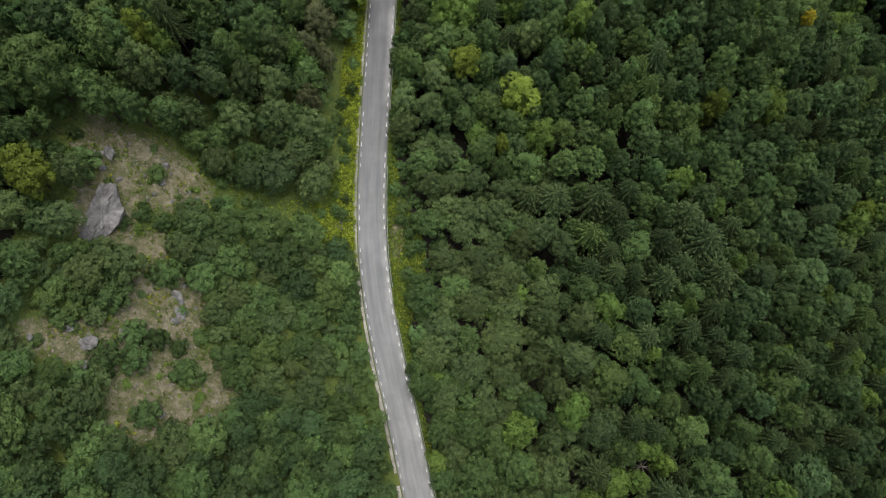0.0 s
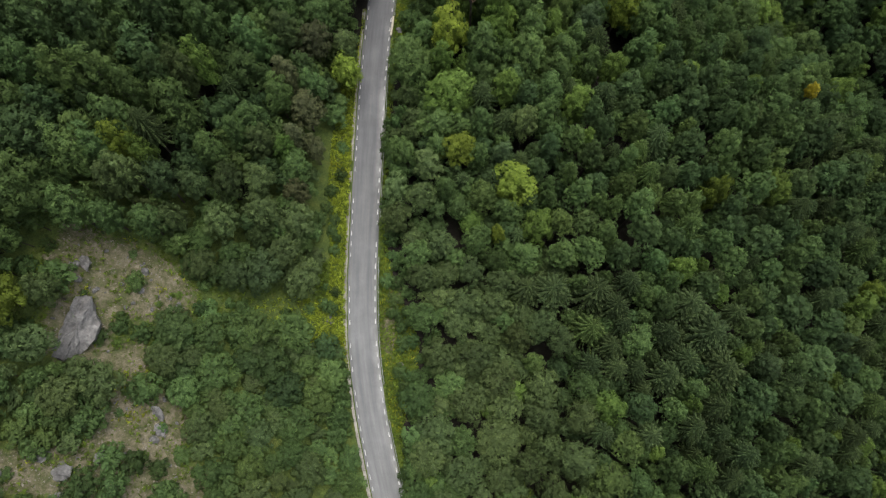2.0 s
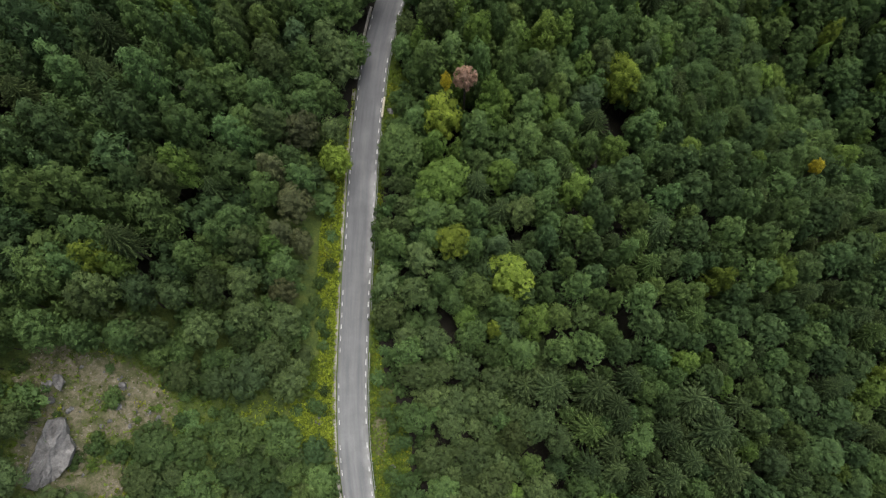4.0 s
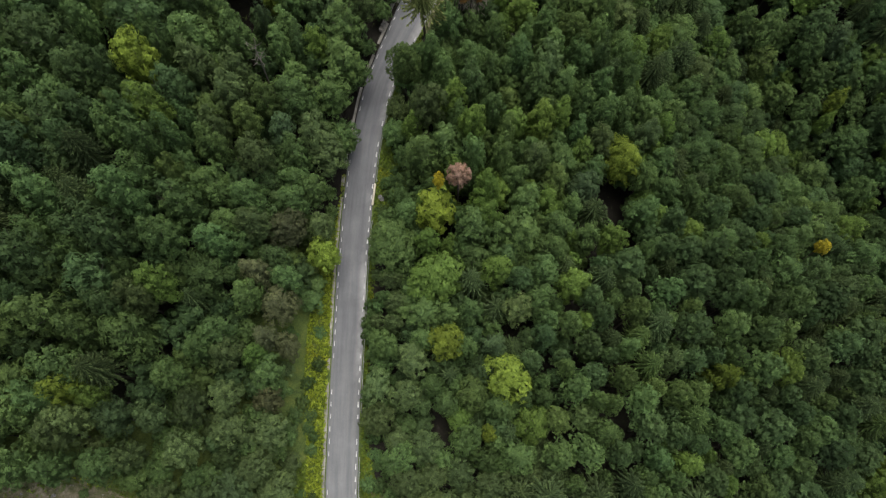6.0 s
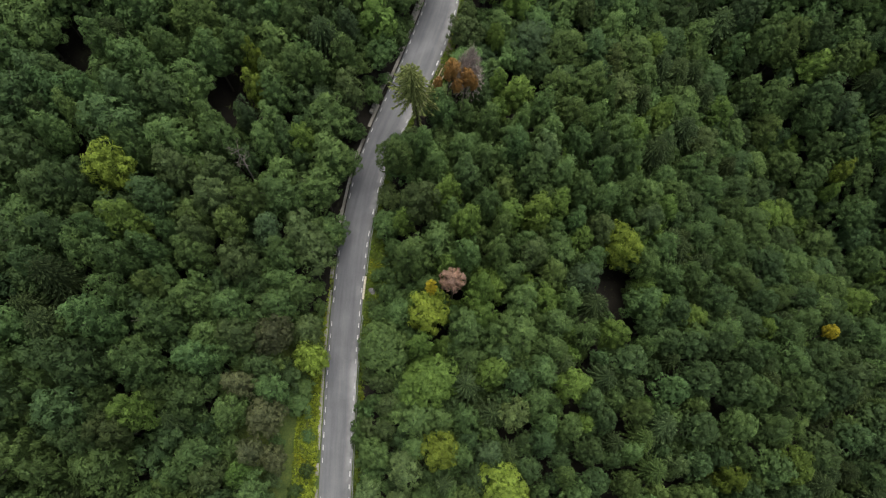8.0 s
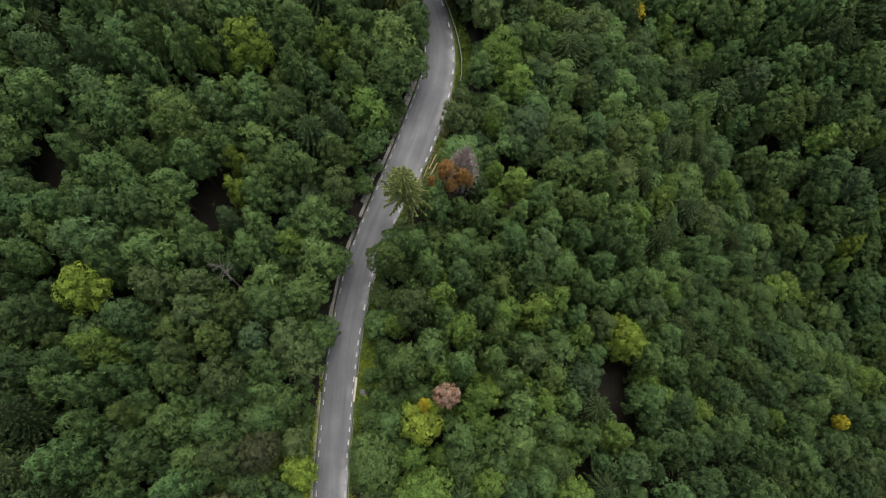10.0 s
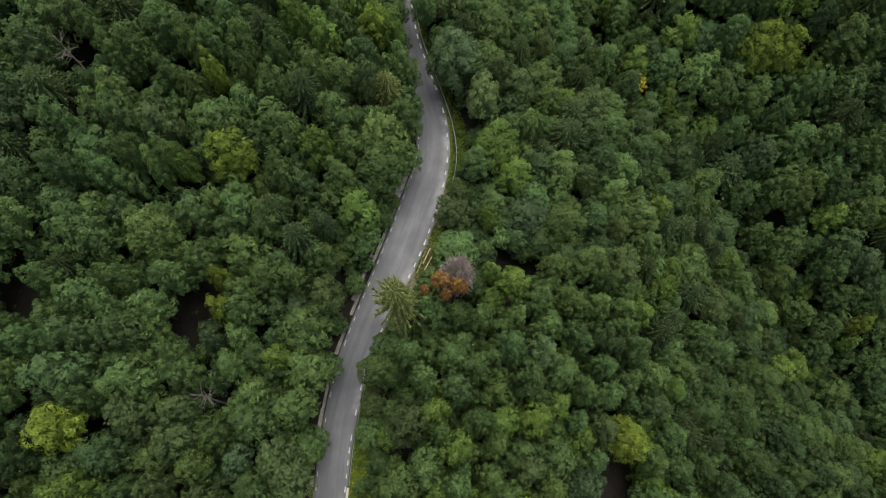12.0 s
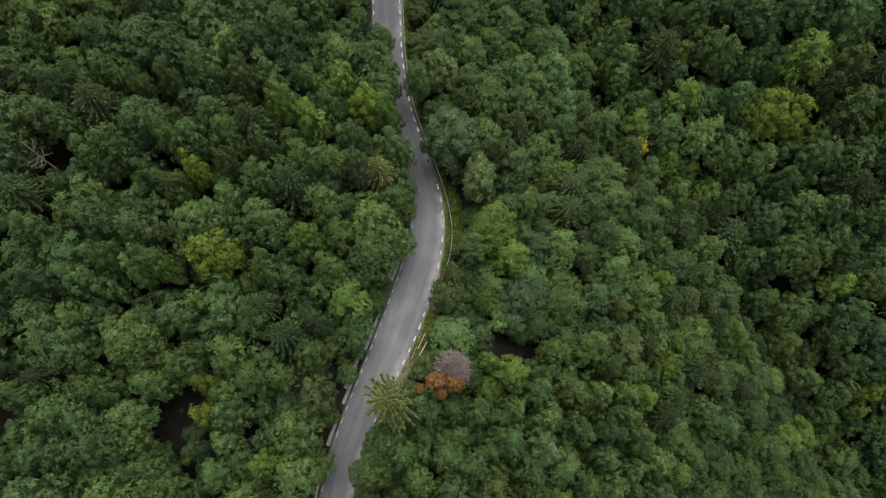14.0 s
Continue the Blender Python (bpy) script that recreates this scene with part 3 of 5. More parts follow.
def wood(name, trees, material, label):
    """Many trees with trunks, joined into one mesh; the tint of each is kept as an attribute."""
    vs, tint, loops, starts, mats, n, at = [], [], [], [], [], 0, 0
    for kind, i, m, colour in trees:
        for slot, me in enumerate(MOULDS[kind][1][i][:2]):
            v = coords(me) @ np.array(m.to_3x3()).T + np.array(m.translation)
            k = np.empty(len(me.loops), np.int32)
            me.loops.foreach_get("vertex_index", k)
            s = np.empty(len(me.polygons), np.int32)
            me.polygons.foreach_get("loop_start", s)
            vs.append(v)
            own = np.ones((len(v), 4), np.float32)
            if slot == 0:
                flat = own.ravel()
                me.color_attributes["tint"].data.foreach_get("color", flat)
                own = flat.reshape(-1, 4)
            tint.append(own * np.array((*colour, 1.0)))
            loops.append(k + n)
            starts.append(s + at)
            mats.append(np.full(len(s), slot, np.int32))
            n, at = n + len(v), at + len(k)
    me = bpy.data.meshes.new(name)
    me.vertices.add(n)
    me.vertices.foreach_set("co", np.vstack(vs).astype(np.float32).ravel())
    me.loops.add(at)
    me.loops.foreach_set("vertex_index", np.concatenate(loops))
    me.polygons.add(sum(len(s) for s in starts))
    me.polygons.foreach_set("loop_start", np.concatenate(starts))
    me.polygons.foreach_set("material_index", np.concatenate(mats))
    me.materials.append(material)
    me.materials.append(BARK)
    me.update(calc_edges=True)
    me.color_attributes.new("tint", "FLOAT_COLOR", "POINT").data.foreach_set("color", np.vstack(tint).astype(np.float32).ravel())
    tagged(new(name, me), label, "forest", kind="stuff")


def raise_trees(limit=290):
    """The trees nearest to the flight line as things, up to the limit of each kind; the others joined."""
    rng = np.random.default_rng(77)
    rest = {"broad": [], "spruce": []}
    count = {}
    for p in sorted(PLANS, key=lambda p: (not p[8], abs(p[1] - 2))):
        kind, x, y, h, r, colour, label, group, mark = p
        i, m = tree_pose(kind, x, y, h, r, rng)
        count[kind] = count.get(kind, 0) + 1
        if count[kind] <= limit:
            plant(kind, i, m, colour, label, group)
        else:
            rest["spruce" if kind == "spruce" else "broad"].append((kind, i, m, colour))
    if rest["spruce"]:
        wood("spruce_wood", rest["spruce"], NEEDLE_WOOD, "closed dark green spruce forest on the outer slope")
    wood("broadleaf_wood", rest["broad"], LEAF_WOOD, "closed green broadleaf forest on the outer slopes")


# ---- ground: one sheet, fine near the road and coarse towards the horizon ----
def axis(lo, hi, fine_lo, fine_hi, step):
    fine = list(np.arange(fine_lo, fine_hi + 0.1, step))
    g, a, b = step, [], []
    p = fine_lo
    while p > lo:
        g *= 1.22
        p -= g
        a.append(p)
    p, g = fine_hi, step
    while p < hi:
        g *= 1.22
        p += g
        b.append(p)
    return np.array(a[::-1] + fine + b)


def blob(x, y, cx, cy, rx, ry, turn=0.0):
    """1 in the middle of an ellipse, 0 at its edge and beyond it negative."""
    c, s = math.cos(radians(turn)), math.sin(radians(turn))
    u, v = ((x - cx) * c + (y - cy) * s) / rx, (-(x - cx) * s + (y - cy) * c) / ry
    return 1 - math.sqrt(u * u + v * v)


# bare stony ground on the bank: middle, half axes, turn
BARE = [(-48.5, 41, 7.8, 5.0, -20), (-54, 43, 2.2, 5.0, 10), (-53, 34, 3.4, 5.5, 0), (-44.5, 20, 5.6, 5.6, 12), (-43, 13, 4, 4, 0), (-41.5, 6.5, 7.0, 7.0, 10), (-53, 13.5, 6.0, 3.0, -10), (-48, 29.5, 4.5, 2.2, 0), (-48.5, 0.5, 1.6, 1.6, 0), (-10.3, 37, 1.3, 4.5, 0), (-9.5, 44, 1.0, 2.0, 0), (0.3, 131, 1.1, 6, -25), (4.2, 141, 1.0, 5, -20)]
# grass: the same
GRASSY = [(-49, 38, 11, 11, 0), (-30, 38.5, 12, 4.6, -8), (-44, 15, 6.5, 13, 8), (-41, 5, 7, 7, 0), (-20, 42, 3.5, 8, 0), (-53, 13, 4, 4, 0), (5, 3, 4, 4, 0), (12, 9, 3, 3, 0)]


def bare_at(x, y):
    return max(blob(x, y, *b) for b in BARE)


def grassy_at(x, y):
    return max(blob(x, y, *b) for b in GRASSY)


def verge_at(x, y):
    """Width-wise place in the grass beside the road, positive inside it."""
    s = x - float(road_x(y))
    if s < 0:
        w = (1.9 if 34 < y < 84 else 0.6) + 2.6 * math.exp(-((y - 66) / 20) ** 2) + 1.6 * math.exp(-((y - 40) / 7) ** 2)
        return (w + 2.3 + s) / 2.0
    w = 1.7 + 5.6 * math.exp(-((y - 34) / 11) ** 2) + 4.5 * math.exp(-((y - 97) / 5) ** 2) + 2.0 * math.exp(-((y - 152) / 9) ** 2) + 3.0 * math.exp(-((y - 133) / 5) ** 2)
    return (w + 2.3 - s) / 2.0


def build_ground():
    xs, ys = axis(-1600, 1600, -80, 112, 1.6), axis(-1600, 1800, -45, 225, 1.6)
    gx, gy = np.meshgrid(xs, ys)
    z = lie(gx, gy)
    verts, cover = [], []
    for j in range(len(ys)):
        for i in range(len(xs)):
            x, y = xs[i], ys[j]
            near = -90 < x < 120 and -55 < y < 235
            s = abs(x - float(road_x(y)))
            zz = z[j, i] + (rough(x, y) if near else 0.0)
            if s < float(half_width(y)) + (1.75 if x < float(road_x(y)) else 0.9):
                zz -= 0.12
            verts.append((x, y, zz))
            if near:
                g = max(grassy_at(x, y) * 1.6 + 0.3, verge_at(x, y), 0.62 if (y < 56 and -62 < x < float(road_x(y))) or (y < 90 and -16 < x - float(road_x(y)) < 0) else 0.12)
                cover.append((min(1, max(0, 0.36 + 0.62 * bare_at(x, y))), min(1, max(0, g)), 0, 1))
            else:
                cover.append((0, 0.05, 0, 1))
    w = len(xs)
    faces = [(j * w + i, j * w + i + 1, (j + 1) * w + i + 1, (j + 1) * w + i) for j in range(len(ys) - 1) for i in range(w - 1)]
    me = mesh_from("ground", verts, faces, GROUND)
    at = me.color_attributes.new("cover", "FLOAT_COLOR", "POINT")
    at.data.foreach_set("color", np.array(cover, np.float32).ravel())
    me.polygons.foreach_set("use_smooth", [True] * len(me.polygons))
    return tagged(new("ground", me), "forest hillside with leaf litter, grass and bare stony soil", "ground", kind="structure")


build_ground()


# ---- road ----
def along(y, side, lift=0.0):
    """A place beside the centre line: side metres to its right, square to the road."""
    dx = float(road_x(y + 0.5) - road_x(y - 0.5))
    n = math.hypot(dx, 1)
    return Vector((float(road_x(y)) + side / n, y - side * dx / n, float(road_z(y - side * dx / n)) + lift))


def heading(y):
    return math.atan2(-float(road_x(y + 0.5) - road_x(y - 0.5)), 1.0)


def slope(y):
    return math.atan(float(road_z(y + 0.5) - road_z(y - 0.5)))


def ribbon(name, y0, y1, left, right, lift, material, thick=0.14, step=1.0, wobble=0.0):
    """A strip along the road with thickness; left and right are functions of y."""
    v, f, uv = [], [], []
    ys = np.arange(y0, y1 + 0.01, step)
    cols = 7
    for y in ys:
        a, b = left(y), right(y)
        for c in range(cols):
            t = c / (cols - 1)
            crown = 0.05 * (1 - (2 * t - 1) ** 2) if thick > 0.1 else 0.0
            j = wobble * noise.noise((y * 0.6, t * 9, 2.0)) if c in (0, cols - 1) else 0.0
            v.append(along(y, a + (b - a) * t + j, lift + crown))
            uv.append((t, y))
        v.append(along(y, a, lift - thick))
        v.append(along(y, b, lift - thick))
        uv += [(0, y), (1, y)]
    k = cols + 2
    for i in range(len(ys) - 1):
        for c in range(cols - 1):
            f.append((i * k + c, i * k + c + 1, (i + 1) * k + c + 1, (i + 1) * k + c))
        f.append((i * k + cols, i * k, (i + 1) * k, (i + 1) * k + cols))
        f.append((i * k + cols - 1, i * k + cols + 1, (i + 1) * k + cols + 1, (i + 1) * k + cols - 1))
    me = mesh_from(name, v, f, material)
    layer = me.uv_layers.new(name="UVMap")
    for lp in me.loops:
        layer.data[lp.index].uv = uv[lp.vertex_index]
    return me


road = tagged(new("road", ribbon("road", -60, 320, lambda y: -float(half_width(y)) - 0.3, lambda y: float(half_width(y)) + 0.32, 0.0, ASPHALT, wobble=0.12)), "narrow pale grey worn asphalt mountain road", "road", kind="structure")


def dash_mesh():
    bm = bmesh.new()
    box_bm(bm, (0.18, 0.9, 0.012))
    me = bpy.data.meshes.new("edge_dash")
    bm.to_mesh(me)
    bm.free()
    me.materials.append(PAINT)
    return me


def lay_dashes():
    rng = np.random.default_rng(5)
    me = dash_mesh()
    for side in (-1, 1):
        y = -24.0
        while y < 205:
            step = 2.0 / math.hypot(1, float(road_x(y + 0.5) - road_x(y - 0.5)))
            keep = rng.uniform() > (0.1 if side < 0 else 0.05)
            if keep:
                d = part_mesh("edge_dash", me, road)
                s = rng.uniform(0.75, 1.1)
                d.matrix_basis = Matrix.Translation(along(y, side * (float(half_width(y)) - 0.02 + rng.normal() * 0.015), 0.014)) @ Euler((slope(y), 0, heading(y))).to_matrix().to_4x4() @ Matrix.Diagonal((rng.uniform(0.8, 1.15) * (1.1 if side > 0 else 0.75), s, 1, 1))
            y += step


lay_dashes()

# ---- trees that stand out: side, way ahead, height, crown radius ----
YELLOW = [(76.5, 89.3, 20.7, 1.5), (1.0, 91.2, 21.6, 0.9), (44.6, 172.4, 16.8, 1.7)]
OVERHANG = [(-2.3, 153.0, 11.0, 3.3), (-2.3, 146.5, 12.0, 3.3), (-5.2, 144.6, 15.0, 4.6), (-4.0, 159.6, 12.0, 3.6), (-5.7, 176.5, 11.0, 3.6), (-5.4, 170.4, 14.0, 4), (-11.6, 72.2, 4.0, 2.0), (-11.2, 56.5, 4.5, 2.4), (-7.1, 15.2, 3.6, 1.8), (-3.5, 4.4, 3.6, 1.8), (-17.8, 28.1, 4.0, 2.4), (-17.8, 20.9, 5.0, 2.6), (-3.8, 116.3, 11.0, 3.8), (-4.7, 114.6, 9.0, 3.4), (-16.1, 102.3, 9.0, 3), (-14.5, 113.7, 10.0, 3), (-8.5, 133.8, 10.0, 3.2), (-17.0, 101.6, 9.0, 3), (-3.6, 172.0, 12.0, 2.7), (-3.7, 166.1, 12.0, 3.6), (-2.0, 160.1, 12.0, 2.8), (-1.1, 155.0, 12.0, 2.6), (-4.3, 179.9, 10.0, 2.3)]
SHRUBS = [(-40.6, 9.9, 2.6, 2.4), (-35.6, 12.9, 3.4, 2.8), (-41.9, 13.6, 1.8, 1.6), (-47.2, 40.8, 1.8, 1.6), (-42.1, 33.8, 3.2, 2.8), (-40.2, 44.7, 4.0, 2.6), (-49.6, 11.4, 3.0, 2.6), (-46.4, 11.4, 2.4, 2.2), (-56.2, 39.9, 3.4, 3), (-25.6, 36.3, 3.0, 2.2), (-36.2, 43.8, 4.5, 3), (-44.6, 24.9, 3.6, 3), (-50.7, 20.3, 3.6, 3), (-44.5, 3.5, 2.6, 2.2), (-50.9, 32.1, 1.2, 1.2), (-41.6, 1.6, 1.8, 1.6), (-33.8, 34.8, 3.6, 2.8), (-53.9, 19.9, 2.6, 2.2), (-55.1, 16.4, 2.6, 2), (-47.1, 15.1, 2.6, 2.2), (-44.5, 14.5, 2.6, 2), (-56.5, 21.1, 2.6, 2.4), (-51.6, 24.6, 2.6, 2), (-42.3, 34.2, 2.6, 2.4), (-40.8, 10.1, 2.6, 2)]
LIGHT_SPRUCES = [(-2.0, 122.9, 22.4, 3.2), (-4.9, 156.1, 15.3, 3)]
PINK = [(3.8, 92.2, 21.8, 1.8)]
DEAD = [(5.5, 127.4, 23.3, 3.0), (34.5, -2.7, 7.0, 1.9), (43.9, -5.5, 7.0, 1.6), (-42.0, 149.6, 16.0, 1.7), (-27.6, 108.6, 18.3, 1.7)]
RUST = [(3.9, 124.9, 21.8, 1.2), (2.5, 124.5, 19.4, 1.0), (5.3, 124.1, 20.3, 1.1), (6.6, 124.6, 18.4, 0.8), (1.2, 125.0, 17.2, 0.8), (4.4, 122.9, 19.8, 0.8)]
# trees that can be told apart: side, way ahead, crown radius; their height follows the stand
SPRUCE_TREES = [(24.9, -3.3, 3.1), (59.6, 2.8, 2.7), (36, 3.3, 2.6), (64.7, 15.8, 3.1), (51.3, 15.9, 2.8), (34.8, 20, 3), (43, 21, 2.8), (46.8, 24.1, 2.6), (38.1, 29, 3.1), (48.9, 30.9, 4.3), (24.9, 31.6, 2.7), (42.3, 32.7, 3.1), (38.7, 37.3, 3.1), (47.6, 37.6, 4.2), (29.7, 41.5, 2.6), (44, 42.4, 3.8), (26, 43.5, 3.7), (18.5, 43.7, 3.3), (13.8, 44.2, 2.9), (32.7, 45.4, 2.5), (67.4, 62.7, 2.6), (38.3, 71.3, 2.7), (28.7, 79.7, 2.7), (41.1, 121.1, 2.8), (44.4, 123.2, 2.8), (50.4, 142, 2.6), (25.8, 153.5, 2.8), (61.3, 155.1, 4.4), (26.3, 157.6, 2.8), (78.1, 159.5, 3.5), (29.5, 165.5, 2.5), (46.7, 186.4, 3.7)]
PALE_LARCH_TREES = [(35.2, 43.5, 2.3), (29.5, 57.9, 1.8), (27.5, 58.1, 1.8), (44.7, 60.1, 2.3), (40.9, 60.7, 2.6), (36.2, 61.7, 2.1), (31.6, 62.7, 2.5), (22, 63.5, 1.8), (33.3, 73, 2.3), (30.6, 170.8, 2.4)]
LARCH_DARK_TREES_A = [(67.1, -3.9, 4.2), (79.9, 1.2, 3.3), (70, 6.1, 3.2), (57.3, 7.9, 2.6), (45.3, 9.8, 3), (53.2, 11.2, 3), (73, 11.9, 2.6), (77.8, 12.6, 3.3), (58.9, 21, 2.5), (51.1, 22.8, 2.5), (34.1, 24.5, 3), (61.8, 25.6, 3.1), (54.8, 26.4, 3.9), (77.6, 27.8, 3.4), (70.1, 33.5, 3.8), (77.1, 33.8, 2.8), (56.3, 38.9, 2.7), (59.6, 39.7, 2.6), (74.5, 41.9, 3.4), (66.8, 43.5, 3.8), (47.2, 46.3, 2.8), (79.4, 50.3, 3.9), (30.6, 50.7, 2.3), (72.1, 50.8, 3.4), (44.3, 52.6, 2.1), (39.4, 54.1, 2.3), (35.7, 54.7, 2.9), (59, 55.6, 3.3), (53, 57, 3), (65, 57.6, 2.6), (75, 58.4, 2.6), (52.9, 61.2, 2.6)]
LARCH_DARK_TREES_B = [(88.7, 62.3, 2.6), (81.3, 63.5, 2.6), (44.3, 64.9, 2.3), (25, 67.5, 2.3), (68.2, 68.8, 3.2), (75.4, 70, 2.9), (45.1, 71.4, 3.6), (82.1, 73.5, 3.3), (50.1, 77.2, 2.8), (73.9, 77.7, 3.5), (44.5, 79.4, 3.4), (51.8, 80.1, 2.6), (69.4, 80.4, 2.6), (33.1, 82.3, 3), (44.9, 84, 3.1), (49.9, 84.6, 2.9), (41.5, 86, 2.6), (85.8, 86.3, 3), (44.4, 91, 2.6), (62.8, 94.5, 2.6), (73.2, 97.1, 3), (32.1, 150.6, 2.8)]
LARCH_GREEN_TREES = [(39.1, 24.1, 2.2), (67.1, 24.2, 2.7), (56.4, 44.9, 3.1), (65.3, 48.4, 3.1), (61.5, 50.5, 2.8), (20.3, 50.8, 2.9), (25, 50.8, 2.9), (52.1, 51.3, 3), (70.1, 54.6, 3.2), (49.7, 54.9, 2.7), (57.2, 66.1, 3.7), (58, 71.2, 3.5), (51, 72.3, 2.7), (66.5, 77.1, 3.2), (55.7, 77.8, 3.5), (39.3, 78.1, 2.8), (57.8, 84.9, 2.5)]
DARK_TREES = [(-31.1, 5.3, 3.6), (-27.1, 25.7, 3.6), (-42, 34.2, 3.2), (-42.9, 68.5, 2.4), (18.3, 68.8, 2.6), (-51.3, 74.6, 3.4), (-43.4, 78.1, 3.2), (-47.2, 90.1, 2.4), (81.5, 91.4, 3.8), (-46.5, 94.5, 2.8), (-49.2, 100.1, 2.8), (-46.7, 101.4, 2.4), (-22.4, 115, 2.2), (-42.3, 115.6, 2.6), (-49.3, 116.5, 2.2), (-51.8, 116.9, 2.6), (-38.1, 117, 3), (-43.4, 136.3, 2.1), (30.2, 139.2, 3.1), (82.5, 140.6, 3.4), (79.3, 149.3, 3), (-7.7, 159.5, 2.2), (-42.8, 159.9, 2.1), (71.7, 174.5, 2.6), (60.6, 180.6, 2.9)]
GREEN_TREES_A = [(4.9, -4.4, 3.4), (47, -4, 4), (11.5, -3.5, 3.8), (55.7, -2, 3.6), (-24.5, -1.3, 3.2), (-49.3, -0.9, 3.6), (-1.7, 2.6, 2.8), (3, 2.7, 2.9), (53.5, 4.6, 3), (-18.6, 5.9, 2.8), (14.5, 6.6, 2.9), (-5, 9.9, 3.3), (33.3, 11.8, 3), (-30.5, 13.2, 2.7), (39.3, 13.8, 3), (-25.3, 20.7, 3.6), (-18.1, 21.9, 2.6), (-32, 22.4, 3.1), (-39.6, 24.8, 2.5), (-22.4, 24.9, 3.4), (-5.2, 25.1, 3.4), (42.7, 27.2, 3), (-36.6, 28, 3.2), (23.9, 28, 2.9), (-20.1, 29, 2.8), (-29.2, 29.9, 3.3), (-37.3, 33.7, 2.6), (-32.1, 34.9, 4), (-26, 35.4, 3.7), (-4.4, 38.8, 2.9), (23.2, 45.4, 1.9), (40.1, 46.3, 2.3)]
GREEN_TREES_B = [(-52.5, 48.2, 3), (-48.7, 48.5, 2.4), (-44.8, 48.8, 2.7), (8.4, 49.6, 2.6), (-5.5, 49.7, 2.9), (13.7, 50, 2.9), (37.9, 50.3, 2.3), (5, 52.8, 2.9), (-52, 55, 2.9), (-49.5, 56.4, 2.7), (17.7, 59.3, 2.3), (-36.9, 60.3, 2.4), (-47.4, 60.6, 3), (-0.8, 61.5, 2.3), (17.7, 62, 1.8), (-26.1, 62.3, 2.9), (-34, 64.7, 2.5), (4.4, 67.1, 2.3), (-32.1, 67.6, 3.2), (31.9, 67.8, 2.3), (-2.2, 68.5, 2.1), (5.9, 72.7, 2.6), (17, 75.1, 2.9), (-24, 77.1, 2.5), (-37.6, 79.1, 2.7), (-32.4, 79.7, 2.7), (18.1, 79.8, 2.9), (65.3, 83, 3.9), (-7.1, 83.5, 4.3), (5.7, 86.7, 3.6), (-28.8, 87.7, 2.9), (52.6, 88, 3.9)]
GREEN_TREES_C = [(66.2, 88.5, 3.3), (20.8, 88.7, 3), (-22.9, 89, 2.8), (14.5, 91.1, 2.9), (-43.9, 91.3, 2.2), (-40.9, 92, 2.7), (-20.5, 92.1, 2.6), (37.8, 92.9, 3.2), (-37.7, 93.8, 2), (-43.5, 95.1, 2.1), (-23, 97.1, 2.7), (-35.4, 97.6, 1.8), (9.9, 98.2, 2.2), (59, 98.5, 3.4), (43.7, 98.7, 2.9), (28.3, 99.6, 2.8), (75.1, 104.9, 4.5), (-23.1, 105.1, 3.1), (9.7, 105.5, 2.4), (25.1, 106.3, 2.2), (60.1, 107, 4.3), (-17, 108, 3.2), (51.2, 108, 3.2), (29.6, 110, 2.8), (68, 110.4, 3.4), (-36.4, 110.9, 3.1), (34.7, 112, 2.9), (16.3, 112.3, 3.5), (-5.3, 112.6, 2.6), (22, 113, 2.8), (-49.7, 113.9, 2.6), (86.5, 114, 4)]
GREEN_TREES_D = [(9, 114.1, 3), (-46.4, 114.4, 2.1), (46.5, 114.5, 3.1), (5.4, 114.7, 2.5), (29.8, 114.8, 2.8), (68.6, 115.1, 3.3), (62.3, 116.4, 3), (14.5, 116.6, 2.7), (92.4, 118.1, 3.6), (56.7, 119.2, 3.4), (-39.2, 119.4, 2.2), (-41.7, 120.5, 2.8), (10.1, 120.6, 2.5), (-23.1, 121, 2.7), (6.5, 121.5, 2.5), (50.7, 121.8, 2.8), (2.4, 122.2, 2.7), (83.2, 122.2, 3.2), (-45.3, 122.4, 2.2), (-37.5, 123.5, 2.3), (19.2, 123.9, 2.2), (-32.2, 124.6, 2.4), (83.7, 126.7, 3.6), (-28.7, 127, 2.4), (-13.8, 128.5, 2.6), (89.6, 128.6, 3.5), (84.2, 130.9, 3.6), (64.8, 133.8, 3.2), (-39.3, 136.1, 2.3), (81, 136.9, 3.5), (-36, 138.8, 2), (-32.1, 139.6, 2.1)]
GREEN_TREES_E = [(-43.9, 141.7, 2.3), (-36.5, 142.8, 2.7), (-26.7, 144.2, 3.2), (-19.1, 145.9, 3.3), (-32, 149.3, 2.1), (65.3, 150.3, 3.3), (-1.6, 151.5, 2.5), (55.5, 152.5, 3.2), (20.8, 154, 2.1), (-26.7, 155, 2.1), (-23.2, 155.5, 2.1), (-32.4, 156.5, 3.1), (75.8, 156.9, 2.7), (34.3, 157.5, 3.5), (-25.9, 158.2, 2.1), (-39.6, 160.7, 2), (62.3, 161.3, 2.8), (69, 162.6, 3), (-26.5, 164, 2.8), (51.8, 164.2, 3.3), (-19.5, 166, 2.8), (72, 166.1, 2.9), (45.9, 166.7, 3.7), (2.1, 171, 2.2), (-10.5, 172.5, 3.2), (-7.2, 173, 3.1), (35.6, 174.5, 2.8), (27.6, 174.9, 3.6), (49.1, 175.2, 3.7), (59.9, 176.6, 3), (38.9, 176.9, 3), (18.9, 177.8, 2)]
GREEN_TREES_F = [(10.7, 179.5, 3.2), (43.6, 179.6, 2.5), (26.1, 180.5, 3.9), (57.6, 182.6, 2.7), (23.4, 186.4, 3.5)]
